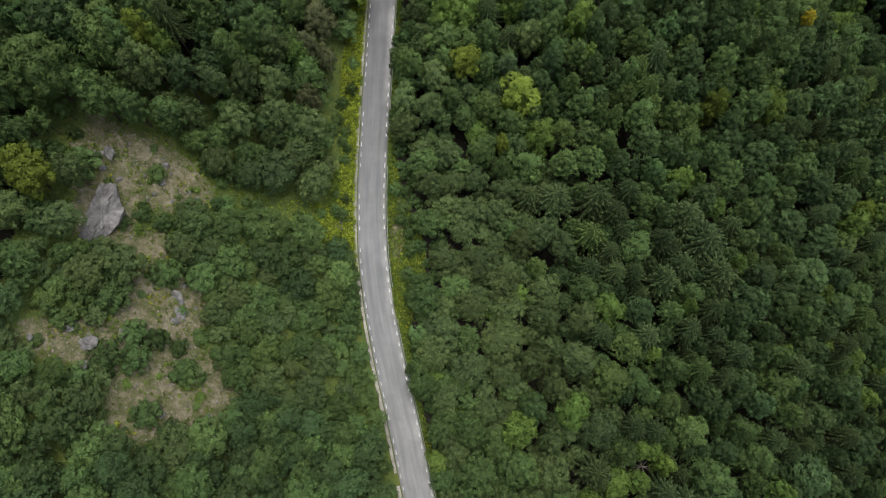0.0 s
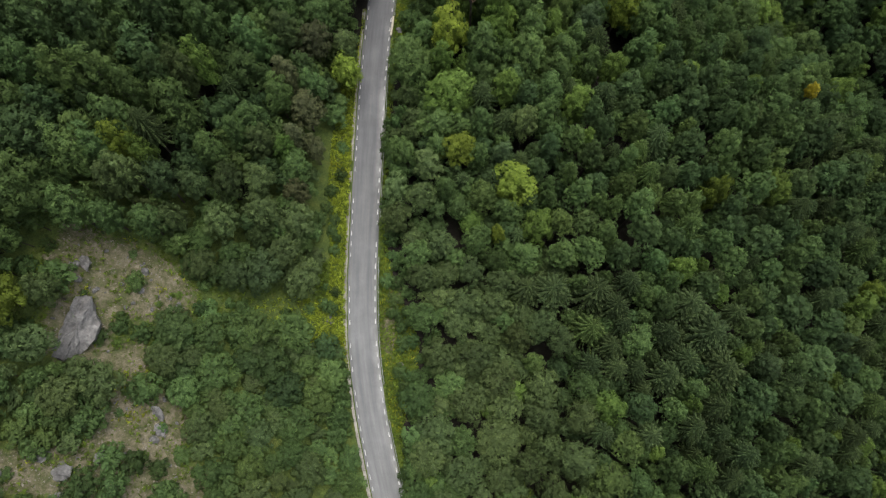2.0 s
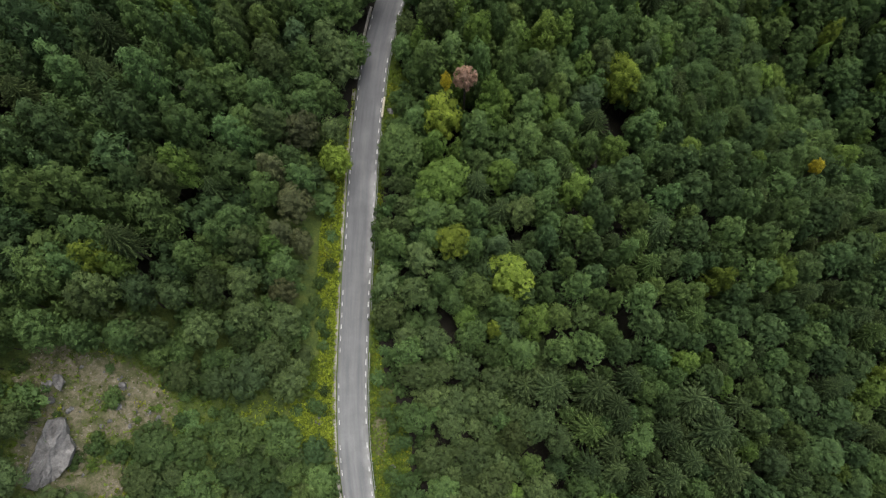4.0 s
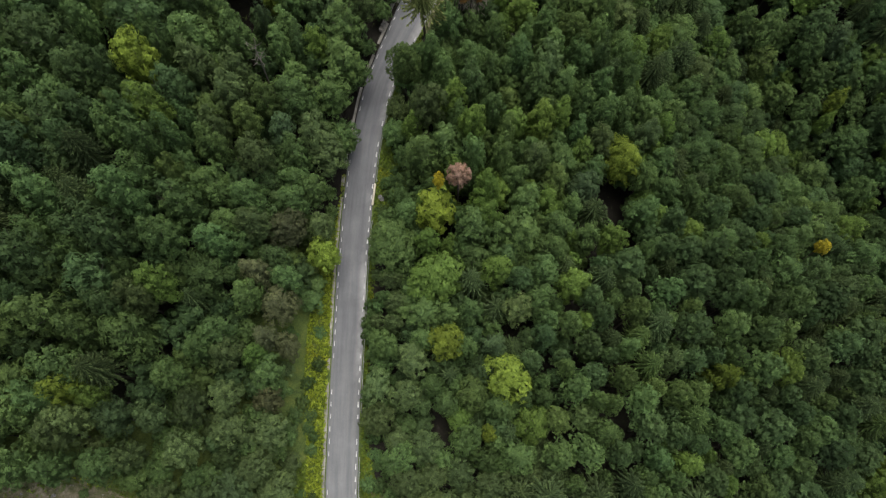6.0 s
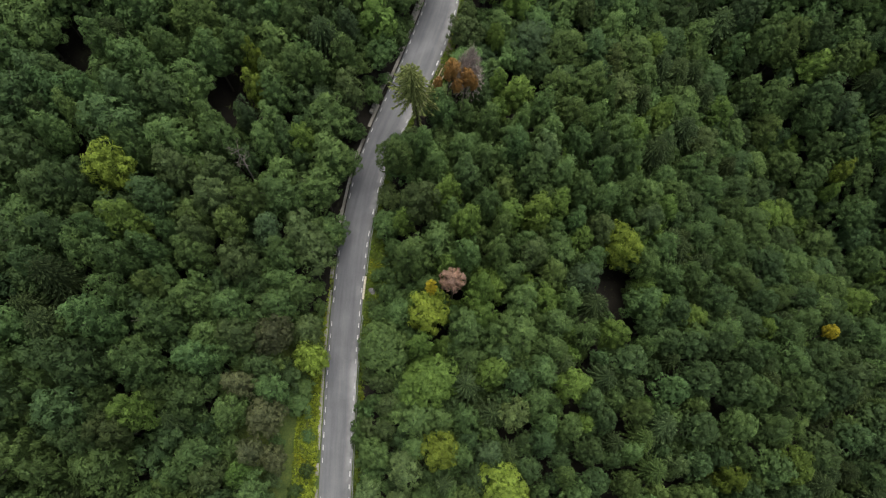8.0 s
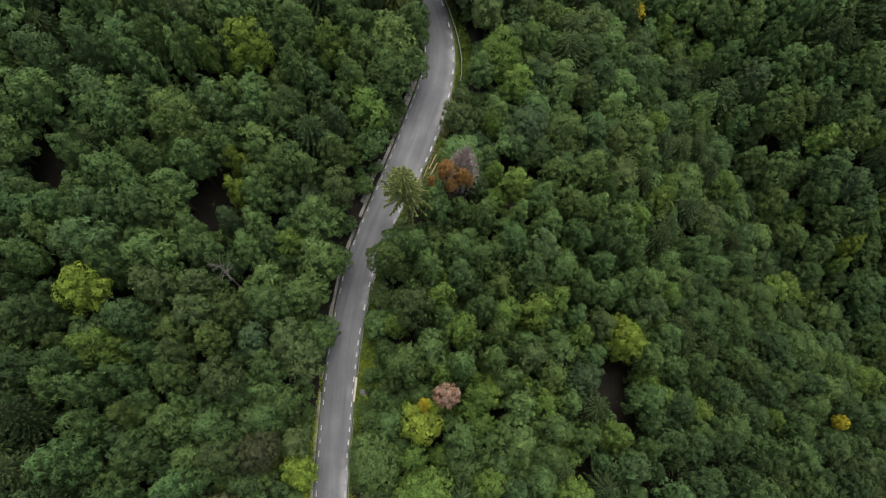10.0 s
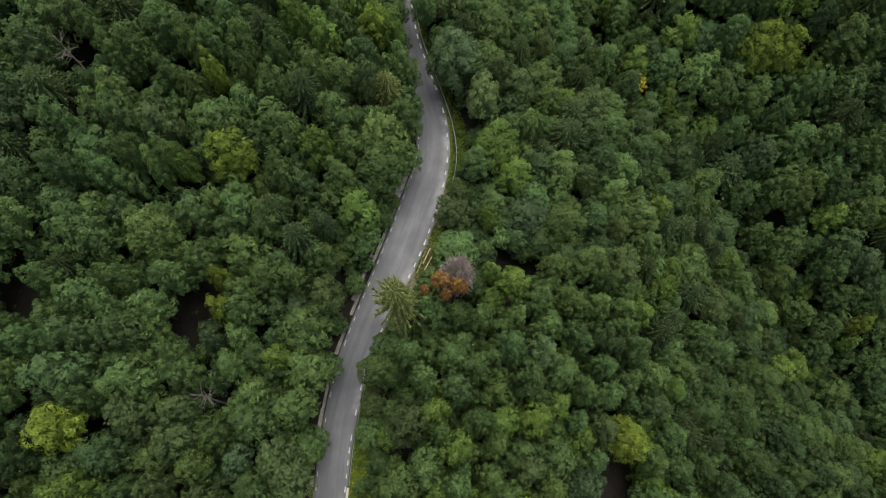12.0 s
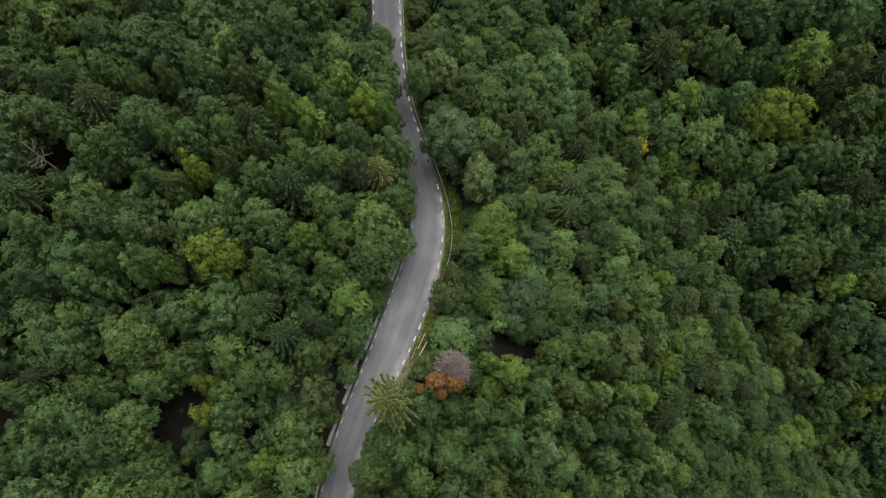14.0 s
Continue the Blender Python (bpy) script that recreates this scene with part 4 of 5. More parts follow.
OLIVE_TREES_A = [(-18.1, -1.2, 2.8), (43.1, 3.5, 3.6), (28.4, 12.2, 3.6), (60.6, 12.6, 3.7), (15.6, 31.6, 2.3), (33.6, 35.8, 3.5), (64.4, 37.3, 2.7), (-58.2, 49.4, 5), (28.2, 54.3, 2.6), (5.9, 59.7, 2.9), (-40.4, 64.7, 3.8), (-52.3, 65, 3), (-45.6, 65.1, 2.5), (-49, 67.3, 3.8), (-8, 67.6, 2.5), (-28.9, 73.7, 2.8), (14.6, 86.5, 3.7), (-33.6, 95, 2.8), (19.9, 95.8, 2.7), (-2.2, 97, 3.2), (5.6, 97.1, 2.1), (48.5, 98.5, 3.3), (-29, 99.5, 2.4), (11.4, 103.1, 2), (42.7, 103.2, 3), (-27.2, 104, 2.6), (-40.5, 107.5, 1.9), (-49.4, 107.8, 2.1), (-47.6, 110.8, 1.7), (-30.8, 111.8, 2.9), (1.5, 111.8, 2.4), (-25.3, 113, 2.5)]
OLIVE_TREES_B = [(-16, 113.7, 3.5), (-32.2, 114.7, 2.1), (-1.5, 115.3, 2.2), (-15.7, 118.8, 3.9), (32.9, 120.6, 2.3), (15.3, 122.3, 1.8), (24.5, 124.5, 2.9), (29.5, 124.6, 2.3), (-20.7, 125, 2.5), (-17.4, 126, 2.4), (71.3, 128.5, 3.7), (78.7, 129.8, 3.7), (28.5, 131.2, 3.4), (51.2, 135.3, 4.6), (73.5, 136.8, 3.7), (41.2, 136.9, 2.5), (-33.8, 137.1, 1.7), (24.9, 138.4, 4.5), (-19.3, 139.9, 2.7), (-11.6, 141.6, 2.3), (73.2, 142.1, 3.6), (84.7, 143.9, 3.3), (68.8, 144.5, 3.1), (34.6, 144.7, 2.7), (-37.6, 145.2, 2.1), (9.8, 145.9, 2.6), (53.6, 147.2, 2.7), (24.5, 147.6, 3.5), (-4.9, 147.7, 3.6), (-29.6, 148, 2.2), (-11.9, 149, 2.8), (74.3, 150.1, 4.2)]
OLIVE_TREES_C = [(36.7, 150.1, 3.5), (-37.7, 150.4, 1.9), (-19.6, 150.8, 2.6), (-22.8, 151.4, 1.9), (70.5, 152, 3.5), (-35.5, 152.8, 2.5), (17.9, 153.1, 1.9), (-40.1, 154, 1.6), (-29.1, 154.2, 2.1), (-14.1, 154.7, 2.4), (-18.9, 155.5, 1.7), (71.3, 158, 3.5), (-2.4, 159.2, 2.1), (23.1, 159.4, 2.8), (55.6, 161.6, 2.6), (-37.1, 162, 2.1), (-34.2, 162, 1.8), (-30.7, 162.9, 1.5), (-10.8, 163.1, 2.4), (64.4, 165.4, 3.1), (-12.5, 167.4, 1.9), (-24, 167.9, 1.9), (59.5, 169, 4), (13.2, 171.4, 4.1), (18.5, 171.4, 3.2), (54.9, 173.6, 3.6), (74.6, 176.3, 2.8), (64.4, 179.4, 1.9), (15.7, 181.8, 2.9), (40.4, 184.6, 2.5), (54.1, 184.6, 3.4), (40.6, 187.7, 2.8)]
OLIVE_TREES_D = [(39.4, 190.4, 2.7)]
LIME_TREES_A = [(37.8, -3.1, 1.9), (11.6, 2.9, 3.3), (21.3, 6.8, 2.9), (28.6, 24, 2.8), (42.8, 24.7, 2), (82.1, 45.4, 3), (42.7, 48.8, 2.7), (15.5, 54.9, 3.1), (-44.1, 57.3, 2), (-27.5, 64.7, 1.9), (62.8, 65.9, 2.9), (-37.9, 72.2, 2.4), (23.5, 78.6, 3), (0.1, 78.8, 4.6), (9.7, 80.1, 2.9), (8, 92.8, 2.2), (-40.1, 96.8, 2.6), (5.4, 102.7, 2.2), (18.3, 106.3, 2.9), (-19.8, 115.2, 2), (73.1, 117.1, 3.1), (78.3, 119.2, 3.6), (87.7, 122.5, 1.6), (11.2, 129.1, 1.8), (43.5, 129.1, 2.5), (61.1, 136.9, 3.2), (-8.7, 137.2, 3.6), (-29.8, 137.9, 1.8), (11.7, 138, 1.9), (-14.1, 143.7, 2.8), (43.5, 144.3, 2.3), (15.1, 144.8, 2.8)]
LIME_TREES_B = [(13.3, 149.3, 4.2), (-13.4, 161, 2.5), (-17.4, 161.5, 2.1), (-4, 164.7, 2.1), (-9.3, 169.5, 2.1), (44, 176.7, 3.3), (51.1, 179.1, 3.1), (68.9, 179.4, 3.8), (38.1, 185.8, 2.1)]
YELLOW_GREEN_TREES = [(-59, 35.1, 3.2), (85.6, 47.7, 2.4), (8.9, 53.6, 1.2), (-46.8, 58.1, 2), (11.6, 62.4, 3.3), (49.1, 63.8, 2.1), (1.6, 68, 2.3), (-19, 81.9, 2.5), (0.3, 89.3, 2.8), (34.1, 103, 3.5), (-43.1, 103.8, 2.6), (-26, 120.9, 1.6), (-26.7, 124.3, 1.2), (88.1, 126, 1.8), (-24.4, 140.6, 2.7), (-25.9, 150.5, 1.2), (-6.4, 165, 2.3), (68.1, 171.6, 2.5), (64.9, 173.7, 4)]
GREY_GREEN_TREES_A = [(-31.7, -2.2, 3.1), (-39.7, -1.5, 3.6), (25.1, 3.1, 3.5), (-50.8, 5, 3.4), (-23.7, 7.5, 3.4), (-29.6, 9.4, 3.4), (2.9, 13, 3.6), (-22.6, 13.6, 3), (14.3, 14.2, 3), (22.6, 15.4, 3.6), (-3.1, 15.7, 3), (8.9, 18.3, 4.2), (-2, 19.8, 3.6), (23.8, 22.6, 2.8), (16.3, 23, 3.4), (-52.8, 23.2, 3.3), (9.8, 23.4, 3.4), (3.2, 24.2, 3.4), (-49.3, 25.4, 3.1), (16.4, 27.5, 3.5), (8.9, 28.8, 3.5), (-1.5, 32.4, 3.5), (5.1, 32.5, 3.7), (19.9, 35.3, 2.9), (12.8, 36.2, 3.1), (-54.9, 37, 2.6), (1.3, 38, 2.9), (16.6, 38.1, 3.1), (2.7, 41.9, 3.8), (8.1, 42, 3.8), (-34.5, 43.6, 2.8), (-38.7, 44.2, 2.6)]
GREY_GREEN_TREES_B = [(-24.7, 44.8, 3.5), (-30.8, 45.3, 3.6), (9, 45.6, 3.1), (-4.5, 46.1, 2.9), (4.1, 47.4, 2.9), (-27.8, 48.3, 3.1), (-41.6, 50.2, 2.4), (-35.9, 51.4, 2.9), (-1.7, 51.7, 3.1), (-48.1, 52.5, 2.4), (-26.2, 53.7, 3.4), (-30.5, 54.3, 3.3), (-42.6, 54.6, 2.4), (-46.3, 54.9, 2.3), (-39.1, 55.5, 2.4), (-9.3, 56, 2.9), (-34.9, 57.2, 2.5), (-31, 58, 2.8), (-5, 59.7, 3.1), (-9.3, 60.7, 2.7), (-30.9, 64.5, 2.6), (-3.2, 64.8, 2.9), (39, 64.9, 2.1), (-39.8, 70, 2.3), (13.6, 73.5, 2.9), (80, 81.8, 3.4), (-27.6, 83.9, 2.7), (-19.2, 85.9, 2.3), (-28.2, 95, 2.6), (-32.6, 97.7, 1.8), (-18.4, 98, 3.3), (16.9, 98.9, 2.5)]
GREY_GREEN_TREES_C = [(-20.2, 101.8, 3.1), (-31.6, 102.7, 2.9), (-1.4, 105.5, 2.9), (29.4, 105.8, 2.7), (-36.1, 106.1, 3.1), (-31.2, 106.5, 2.4), (39.5, 108.5, 3), (19.1, 117, 2.7), (-12.9, 124.1, 2.6), (56.3, 128, 3.2), (36, 132, 3.1), (34.9, 137.8, 2.2), (6.3, 138.5, 3.4), (-32.6, 143, 2.8), (28.4, 146.3, 2), (-8, 154.7, 2.2), (-42.4, 155.1, 2), (10.7, 155.8, 3.1), (17.7, 159.7, 2.7), (30.8, 160.8, 3.5), (13.6, 161, 2.3), (-21.7, 164.5, 1.9), (21.4, 169.6, 2.2), (5.1, 174, 3.2), (5.2, 178.7, 3.1)]
BLUE_GREEN_TREES = [(58.7, 32.6, 2.6), (77.7, 37.9, 2.5), (9.2, 67.6, 2.3), (26.7, 96.2, 3), (-27.8, 115.9, 1.6), (-13.3, 133.8, 2), (86, 136.7, 2.7), (18.2, 139, 3.6), (66.1, 157.5, 3.1), (6.6, 162.8, 5.1)]
BROWN_TREES = [(-25.9, 58.4, 2.4), (-23.2, 66.5, 2.2), (-26.2, 67.9, 2.2), (-24.7, 72.5, 2.8), (-27.6, 77.3, 2.4), (-23.7, 84.6, 3)]

RNG = np.random.default_rng(11)


def shade(c, spread=0.18):
    """The colour with a small chance shift in brightness and hue."""
    k = math.exp(RNG.normal() * spread)
    w = RNG.normal() * spread * 0.18
    return (c[0] * k * (1 + w), c[1] * k, c[2] * k * (1 - w))


DARK, MID, OLIVE_C = (0.060, 0.101, 0.039), (0.081, 0.135, 0.046), (0.090, 0.143, 0.046)
LIME_C, YG_C, YELLOW_C = (0.108, 0.173, 0.04), (0.136, 0.186, 0.031), (0.4, 0.345, 0.034)
TEAL_C, GREY_C, BROWN_C = (0.068, 0.108, 0.049), (0.082, 0.12, 0.046), (0.1, 0.115, 0.056)
SPRUCE_C, PALE_C, RUST_C = (0.064, 0.095, 0.038), (0.083, 0.13, 0.041), (0.285, 0.16, 0.055)

# kind for tall and for low stands, colour, words, group, lists
SORTS = (
    ("spruce", "spruce", SPRUCE_C, "tall dark green spruce with drooping branches in the forest", "forest spruces", (SPRUCE_TREES,)),
    ("larch", "larch", PALE_C, "pale olive green larch with a light rounded top", "forest larches", (PALE_LARCH_TREES,)),
    ("larch", "larch", DARK, "slender dark green larch with rounded conical crown", "forest larches", (LARCH_DARK_TREES_A, LARCH_DARK_TREES_B)),
    ("larch", "larch", MID, "slender soft green larch with rounded conical crown", "forest larches", (LARCH_GREEN_TREES,)),
    ("beech", "hornbeam", DARK, "dark green beech with dense crown", "broadleaf trees", (DARK_TREES,)),
    ("beech", "hornbeam", MID, "green broadleaf tree with dense leafy crown", "broadleaf trees", (GREEN_TREES_A, GREEN_TREES_B, GREEN_TREES_C, GREEN_TREES_D, GREEN_TREES_E, GREEN_TREES_F)),
    ("beech", "hornbeam", OLIVE_C, "olive green broadleaf tree with dense round crown", "broadleaf trees", (OLIVE_TREES_A, OLIVE_TREES_B, OLIVE_TREES_C, OLIVE_TREES_D)),
    ("maple", "hornbeam", LIME_C, "light green broadleaf tree with loose leafy crown", "broadleaf trees", (LIME_TREES_A, LIME_TREES_B)),
    ("maple", "hornbeam", YG_C, "yellowish green broadleaf tree turning colour", "broadleaf trees", (YELLOW_GREEN_TREES,)),
    ("maple", "hornbeam", GREY_C, "grey green broadleaf tree with broad rounded crown", "broadleaf trees", (GREY_GREEN_TREES_A, GREY_GREEN_TREES_B, GREY_GREEN_TREES_C)),
    ("beech", "hornbeam", TEAL_C, "bluish green broadleaf tree with dense crown", "broadleaf trees", (BLUE_GREEN_TREES,)),
    ("beech", "hornbeam", BROWN_C, "brownish half withered tree beside the road bank", "broadleaf trees", (BROWN_TREES,)),
)
for tall_kind, low_kind, hue, words, band, lists in SORTS:
    for row in lists:
        for x, y, r in row:
            r *= 1.2 if hue == YG_C else 1.0
            h = max(stand_height(x, y) + 0.6, 1.3 * r)
            plan_tree(low_kind if h < 11 else tall_kind, x, y, h, r, shade(hue), words, band, True)
for x, y, h, r in LIGHT_SPRUCES:
    plan_tree("spruce", x, y, h, r, (0.14, 0.165, 0.056), "pale yellowish green spruce beside the road", "forest spruces", True)
for x, y, h, r in YELLOW:
    plan_tree("tuft", x, y, h + 0.8, r, shade(YELLOW_C, 0.05), "small bright yellow autumn tree among green crowns", "broadleaf trees", True)
for x, y, h, r in OVERHANG:
    if h > 6:
        plan_tree("hornbeam", x, y, h, r, shade(MID), "green broadleaf tree leaning over the road edge", "roadside trees", True)
        continue
    away = 1 if x > road_x(y) else -1
    for k in range(4):
        plan_tree("shrub", x + away * RNG.uniform(-0.2, 1.6), y + (k - 1.5) * r * RNG.uniform(0.6, 0.9), h * RNG.uniform(0.55, 1.0), r * RNG.uniform(0.55, 0.85), shade(MID, 0.15), "green shrub reaching over the road edge", "roadside shrubs", True)
for x, y, h, r in PINK:
    plan_tree("tuft", x, y, h, r, (0.31, 0.2, 0.15), "dry pinkish brown dead leaved tree among green crowns", "broadleaf trees", True)
for x, y, h, r in SHRUBS:
    plan_tree("shrub", x, y, h, r, shade(MID), "round green shrub on the stony clearing", "shrubs", True)
for x, y, h, r in RUST:
    plan_tree("tuft", x, y, h, r, shade(RUST_C, 0.05), "rust brown withered tree beside the road", "broadleaf trees", True)
for i, (x, y, h, r) in enumerate(DEAD):
    plan_tree("bare" if i < 1 else "snag", x, y, h, r, GREY_C, "bare pinkish grey dead tree with fine twigs" if i < 1 else "bare grey dead tree with broken branches", "dead trees", True)

for k in range(60):
    x, y = RNG.uniform(-58, -34), RNG.uniform(0, 48)
    if 0.05 < bare_at(x, y) < 0.8:
        plan_tree("shrub", x, y, RNG.uniform(0.4, 1.1), RNG.uniform(0.45, 1.0), shade(LIME_C if RNG.uniform() < 0.35 else MID, 0.2), "small green herb clump on bare stony soil", "herb clumps", True)

# dark openings in the canopy, where no tree stands: middle and radius
OPENINGS = [(-50.5, 123.2, 2.2), (-30.4, 122.3, 2.2), (32.4, 95.1, 4.0), (34.1, 89.7, 2.1), (14.6, 132.2, 2.0), (17.2, 130.2, 1.6), (53.7, 127.0, 1.21), (71.0, 146.9, 1.21), (1.0, 87.2, 0.83), (0.2, 56.1, 0.99), (7.4, 47.9, 0.83), (32.5, 108.4, 0.99), (-31.8, 119.5, 1.93), (-49.8, 119.4, 1.65), (38.4, 183.2, 1.65), (23.0, 167.5, 1.21), (69.1, 146.0, 1.21), (51.7, 156.5, 0.99), (-43.6, 152.4, 1.65), (-41.7, 161.8, 1.1), (-2.3, 97.8, 0.6), (-1.1, 100.0, 0.6)]


class Thicket:
    """Keeps crowns apart."""

    def __init__(self):
        self.cells = {}
        for p in PLANS:
            self.put(p[1], p[2], p[4])

    def put(self, x, y, r):
        self.cells.setdefault((int(x // 6), int(y // 6)), []).append((x, y, r))

    def free(self, x, y, r, overlap):
        i, j = int(x // 6), int(y // 6)
        for a in (-2, -1, 0, 1, 2):
            for b in (-2, -1, 0, 1, 2):
                for px, py, pr in self.cells.get((i + a, j + b), ()):
                    if (px - x) ** 2 + (py - y) ** 2 < ((r + pr) * overlap) ** 2:
                        return False
        return True


def stand(x, y):
    """What grows at a place: kind, height, radius, colour, words, group; None for open ground."""
    s = x - float(road_x(y))
    u = RNG.uniform()
    tall = stand_height(x, y) * RNG.uniform(0.84, 1.1)
    for ox, oy, orad in OPENINGS:
        if math.hypot(x - ox, y - oy) < orad + 1.5:
            return None
    beech_words, maple_words = "tall green beech with dense crown in the forest", "green maple with loose leafy crown in the forest"
    spruce_words = "tall dark green spruce with drooping branches in the forest"
    low_shrub = ("shrub", RNG.uniform(1.2, 2.8), RNG.uniform(0.9, 1.9), shade(MID, 0.2), "low green shrub in grass beside the trees", "shrubs")
    if s < 0:
        e = -s - 2.6
        if bare_at(x, y) > -0.1:
            return None
        if y < 54 or (e < 7 and y < 75):
            if e < 1.6 or verge_at(x + (2.3 if y > 33 else 1.0), y) > 0.2:
                return low_shrub if u < 0.05 and e > 2 else None
            if grassy_at(x, y) > 0.02:
                return low_shrub if u < 0.16 else None
            h = min(max(tall, 4.5), 12) * min(1.0, 0.62 + e * 0.03)
            c = GREY_C if u < 0.35 else MID if u < 0.75 else OLIVE_C if u < 0.9 else DARK
            if y < 4:
                return "beech", max(h, 9.0), RNG.uniform(2.6, 3.8), shade(DARK if u < 0.6 else MID, 0.16), "dark green broadleaf tree on the bank", "forest beech"
            return "hornbeam", h, RNG.uniform(2.1, 3.3), shade(c, 0.16), "small grey green broadleaf tree on the bank", "bank trees"
        if e < 1.3 or (e < 2.4 and y < 84):
            return None
        if e < 4 and y >= 84:
            return "hornbeam", RNG.uniform(5, 8), RNG.uniform(1.7, 2.5), shade(MID, 0.15), "small green broadleaf tree on the road edge", "bank trees"
        h = tall * min(1.0, 0.55 + e * 0.06)
        if u < 0.05:
            return "spruce", h, 2.6, shade(SPRUCE_C), spruce_words, "forest spruces"
        c = DARK if u < 0.45 else MID if u < 0.8 else OLIVE_C if u < 0.97 else TEAL_C
        k = "beech" if u < 0.7 else "maple"
        return k, h, RNG.uniform(2.8, 4.4), shade(c, 0.18), beech_words if k == "beech" else maple_words, "forest " + k
    e = s - float(half_width(y))
    if e < 1.8 or verge_at(x - (4.2 if 20 < y < 50 else 1.0), y) > 0.15:
        return low_shrub if u < 0.12 and e > 2.2 else None
    if y < 56 - 0.1 * e and e < 32 + 6 * math.sin(y * 0.15):
        h = max(tall, 5.5) if e > 5 else RNG.uniform(4, 6)
        c = (MID if u < 0.5 else LIME_C if u < 0.6 else GREY_C) if e < 13 else GREY_C if u < 0.8 else MID if u < 0.92 else LIME_C
        return "hornbeam", min(h, 10) * RNG.uniform(0.85, 1.15), RNG.uniform(2.5, 4.0), shade(tuple(1.18 * q for q in c), 0.12), "grey green hornbeam with rounded crown in the thicket", "thicket hornbeams"
    if e < 6:
        c = MID if u < 0.6 else GREY_C
        return "hornbeam", min(tall, RNG.uniform(5, 9)), RNG.uniform(1.8, 2.6), shade(c, 0.15), "small green broadleaf tree on the road edge", "bank trees"
    # larch and spruce factors below put the region's light level into the colour
    woods = y < 84 - 0.25 * max(0, 40 - e) and e > 24
    if woods and 0.27 < u < 0.88:
        v = RNG.uniform()
        c = DARK if v < 0.5 else MID if v < 0.75 else OLIVE_C if v < 0.94 else LIME_C
        return "larch", tall, RNG.uniform(2.1, 2.8), shade(tuple((1.0 if y > 40 else 0.88) * q for q in c), 0.2), "slender soft green larch with rounded conical crown", "forest larches"
    if woods and u < 0.27:
        c = SPRUCE_C if RNG.uniform() < 0.75 else PALE_C
        return "spruce", tall, RNG.uniform(2.3, 3.1), shade(tuple((1.08 if y > 40 else 0.95) * q for q in c), 0.14), spruce_words, "forest spruces"
    if u > 0.93:
        return "spruce", tall, RNG.uniform(2.2, 2.9), shade(SPRUCE_C, 0.16), spruce_words, "forest spruces"
    v = RNG.uniform()
    c = DARK if v < 0.42 else MID if v < 0.78 else OLIVE_C if v < 0.9 else LIME_C if v < 0.98 else TEAL_C
    k = "maple" if u > 0.72 else "beech"
    if 84 < y < 128 and e < 52:
        c = DARK if v < 0.12 else MID if v < 0.55 else OLIVE_C if v < 0.8 else LIME_C
        k = "maple" if u > 0.4 else "beech"
        return k, tall if e > 9 else tall * 0.8, RNG.uniform(2.2, 3.3), shade(c, 0.16), beech_words if k == "beech" else maple_words, "forest " + k
    r = RNG.uniform(2.3, 3.2) if woods else RNG.uniform(3.2, 4.8) if y > 60 + 1.1 * (100 - x) else RNG.uniform(2.8, 4.2)
    return k, tall if e > 9 else tall * 0.8, r, shade(c, 0.18), beech_words if k == "beech" else maple_words, "forest " + k


def fill():
    """Tall trees first, then smaller ones into the gaps, then young trees under and between them."""
    near = Thicket()
    for k in range(72000):
        x, y = RNG.uniform(-66, 104), RNG.uniform(-24, 206)
        got = stand(x, y)
        if got is None:
            continue
        kind, h, r, c, label, group = got
        overlap = 0.72 if k < 14000 else 0.61 if k < 28000 else 0.535 if k < 52000 else 0.45
        if k >= 14000 and group in ("thicket hornbeams", "bank trees") and k % (5 if group == "thicket hornbeams" else 2):
            continue
        if 14000 <= k < 28000:
            h, r = h * 0.82, r * 0.8
        elif k >= 28000 and kind in ("spruce", "larch"):
            continue
        elif k >= 28000 and kind != "shrub":
            kind, h, r = "sapling", h * (0.72 if k < 52000 else 0.5), min(r * 0.6, 2.2)
            label, group = "young green broadleaf tree between taller trees", "young trees"
        if near.free(x, y, r, overlap):
            near.put(x, y, r)
            plan_tree(kind, x, y, h, r, c, label, group)


fill()
raise_trees()


# ---- woods beyond the nearer trees ----
def far_woods():
    rng = np.random.default_rng(23)
    vs, fs, n = [], [], 0
    count = 0
    while count < 4600:
        x, y = (rng.uniform(-190, 240), rng.uniform(-130, 330)) if count > 2900 else (rng.uniform(-120, 160), rng.uniform(-75, 262))
        if -68 < x < 106 and -26 < y < 208:
            continue
        if abs(x - float(road_x(y))) < 7:
            continue
        h, r = rng.uniform(13, 19), rng.uniform(2.8, 4.2)
        v, f, _ = broad_crown(rng, h, r, 4.0, 9, 81, 1.75, core_too=False, clump=1.5)
        v = v + np.array([x, y, float(lie(x, y))])
        vs.append(v)
        fs.append(f + n)
        n += len(v)
        count += 1
    me = mesh_from_arrays("far_woods", np.vstack(vs), np.vstack(fs), LEAF)
    ob = tagged(new("far_woods", me), "dense green broadleaf forest on the far slopes", "forest", kind="stuff")
    ob.color = (0.05, 0.09, 0.026, 1)


far_woods()


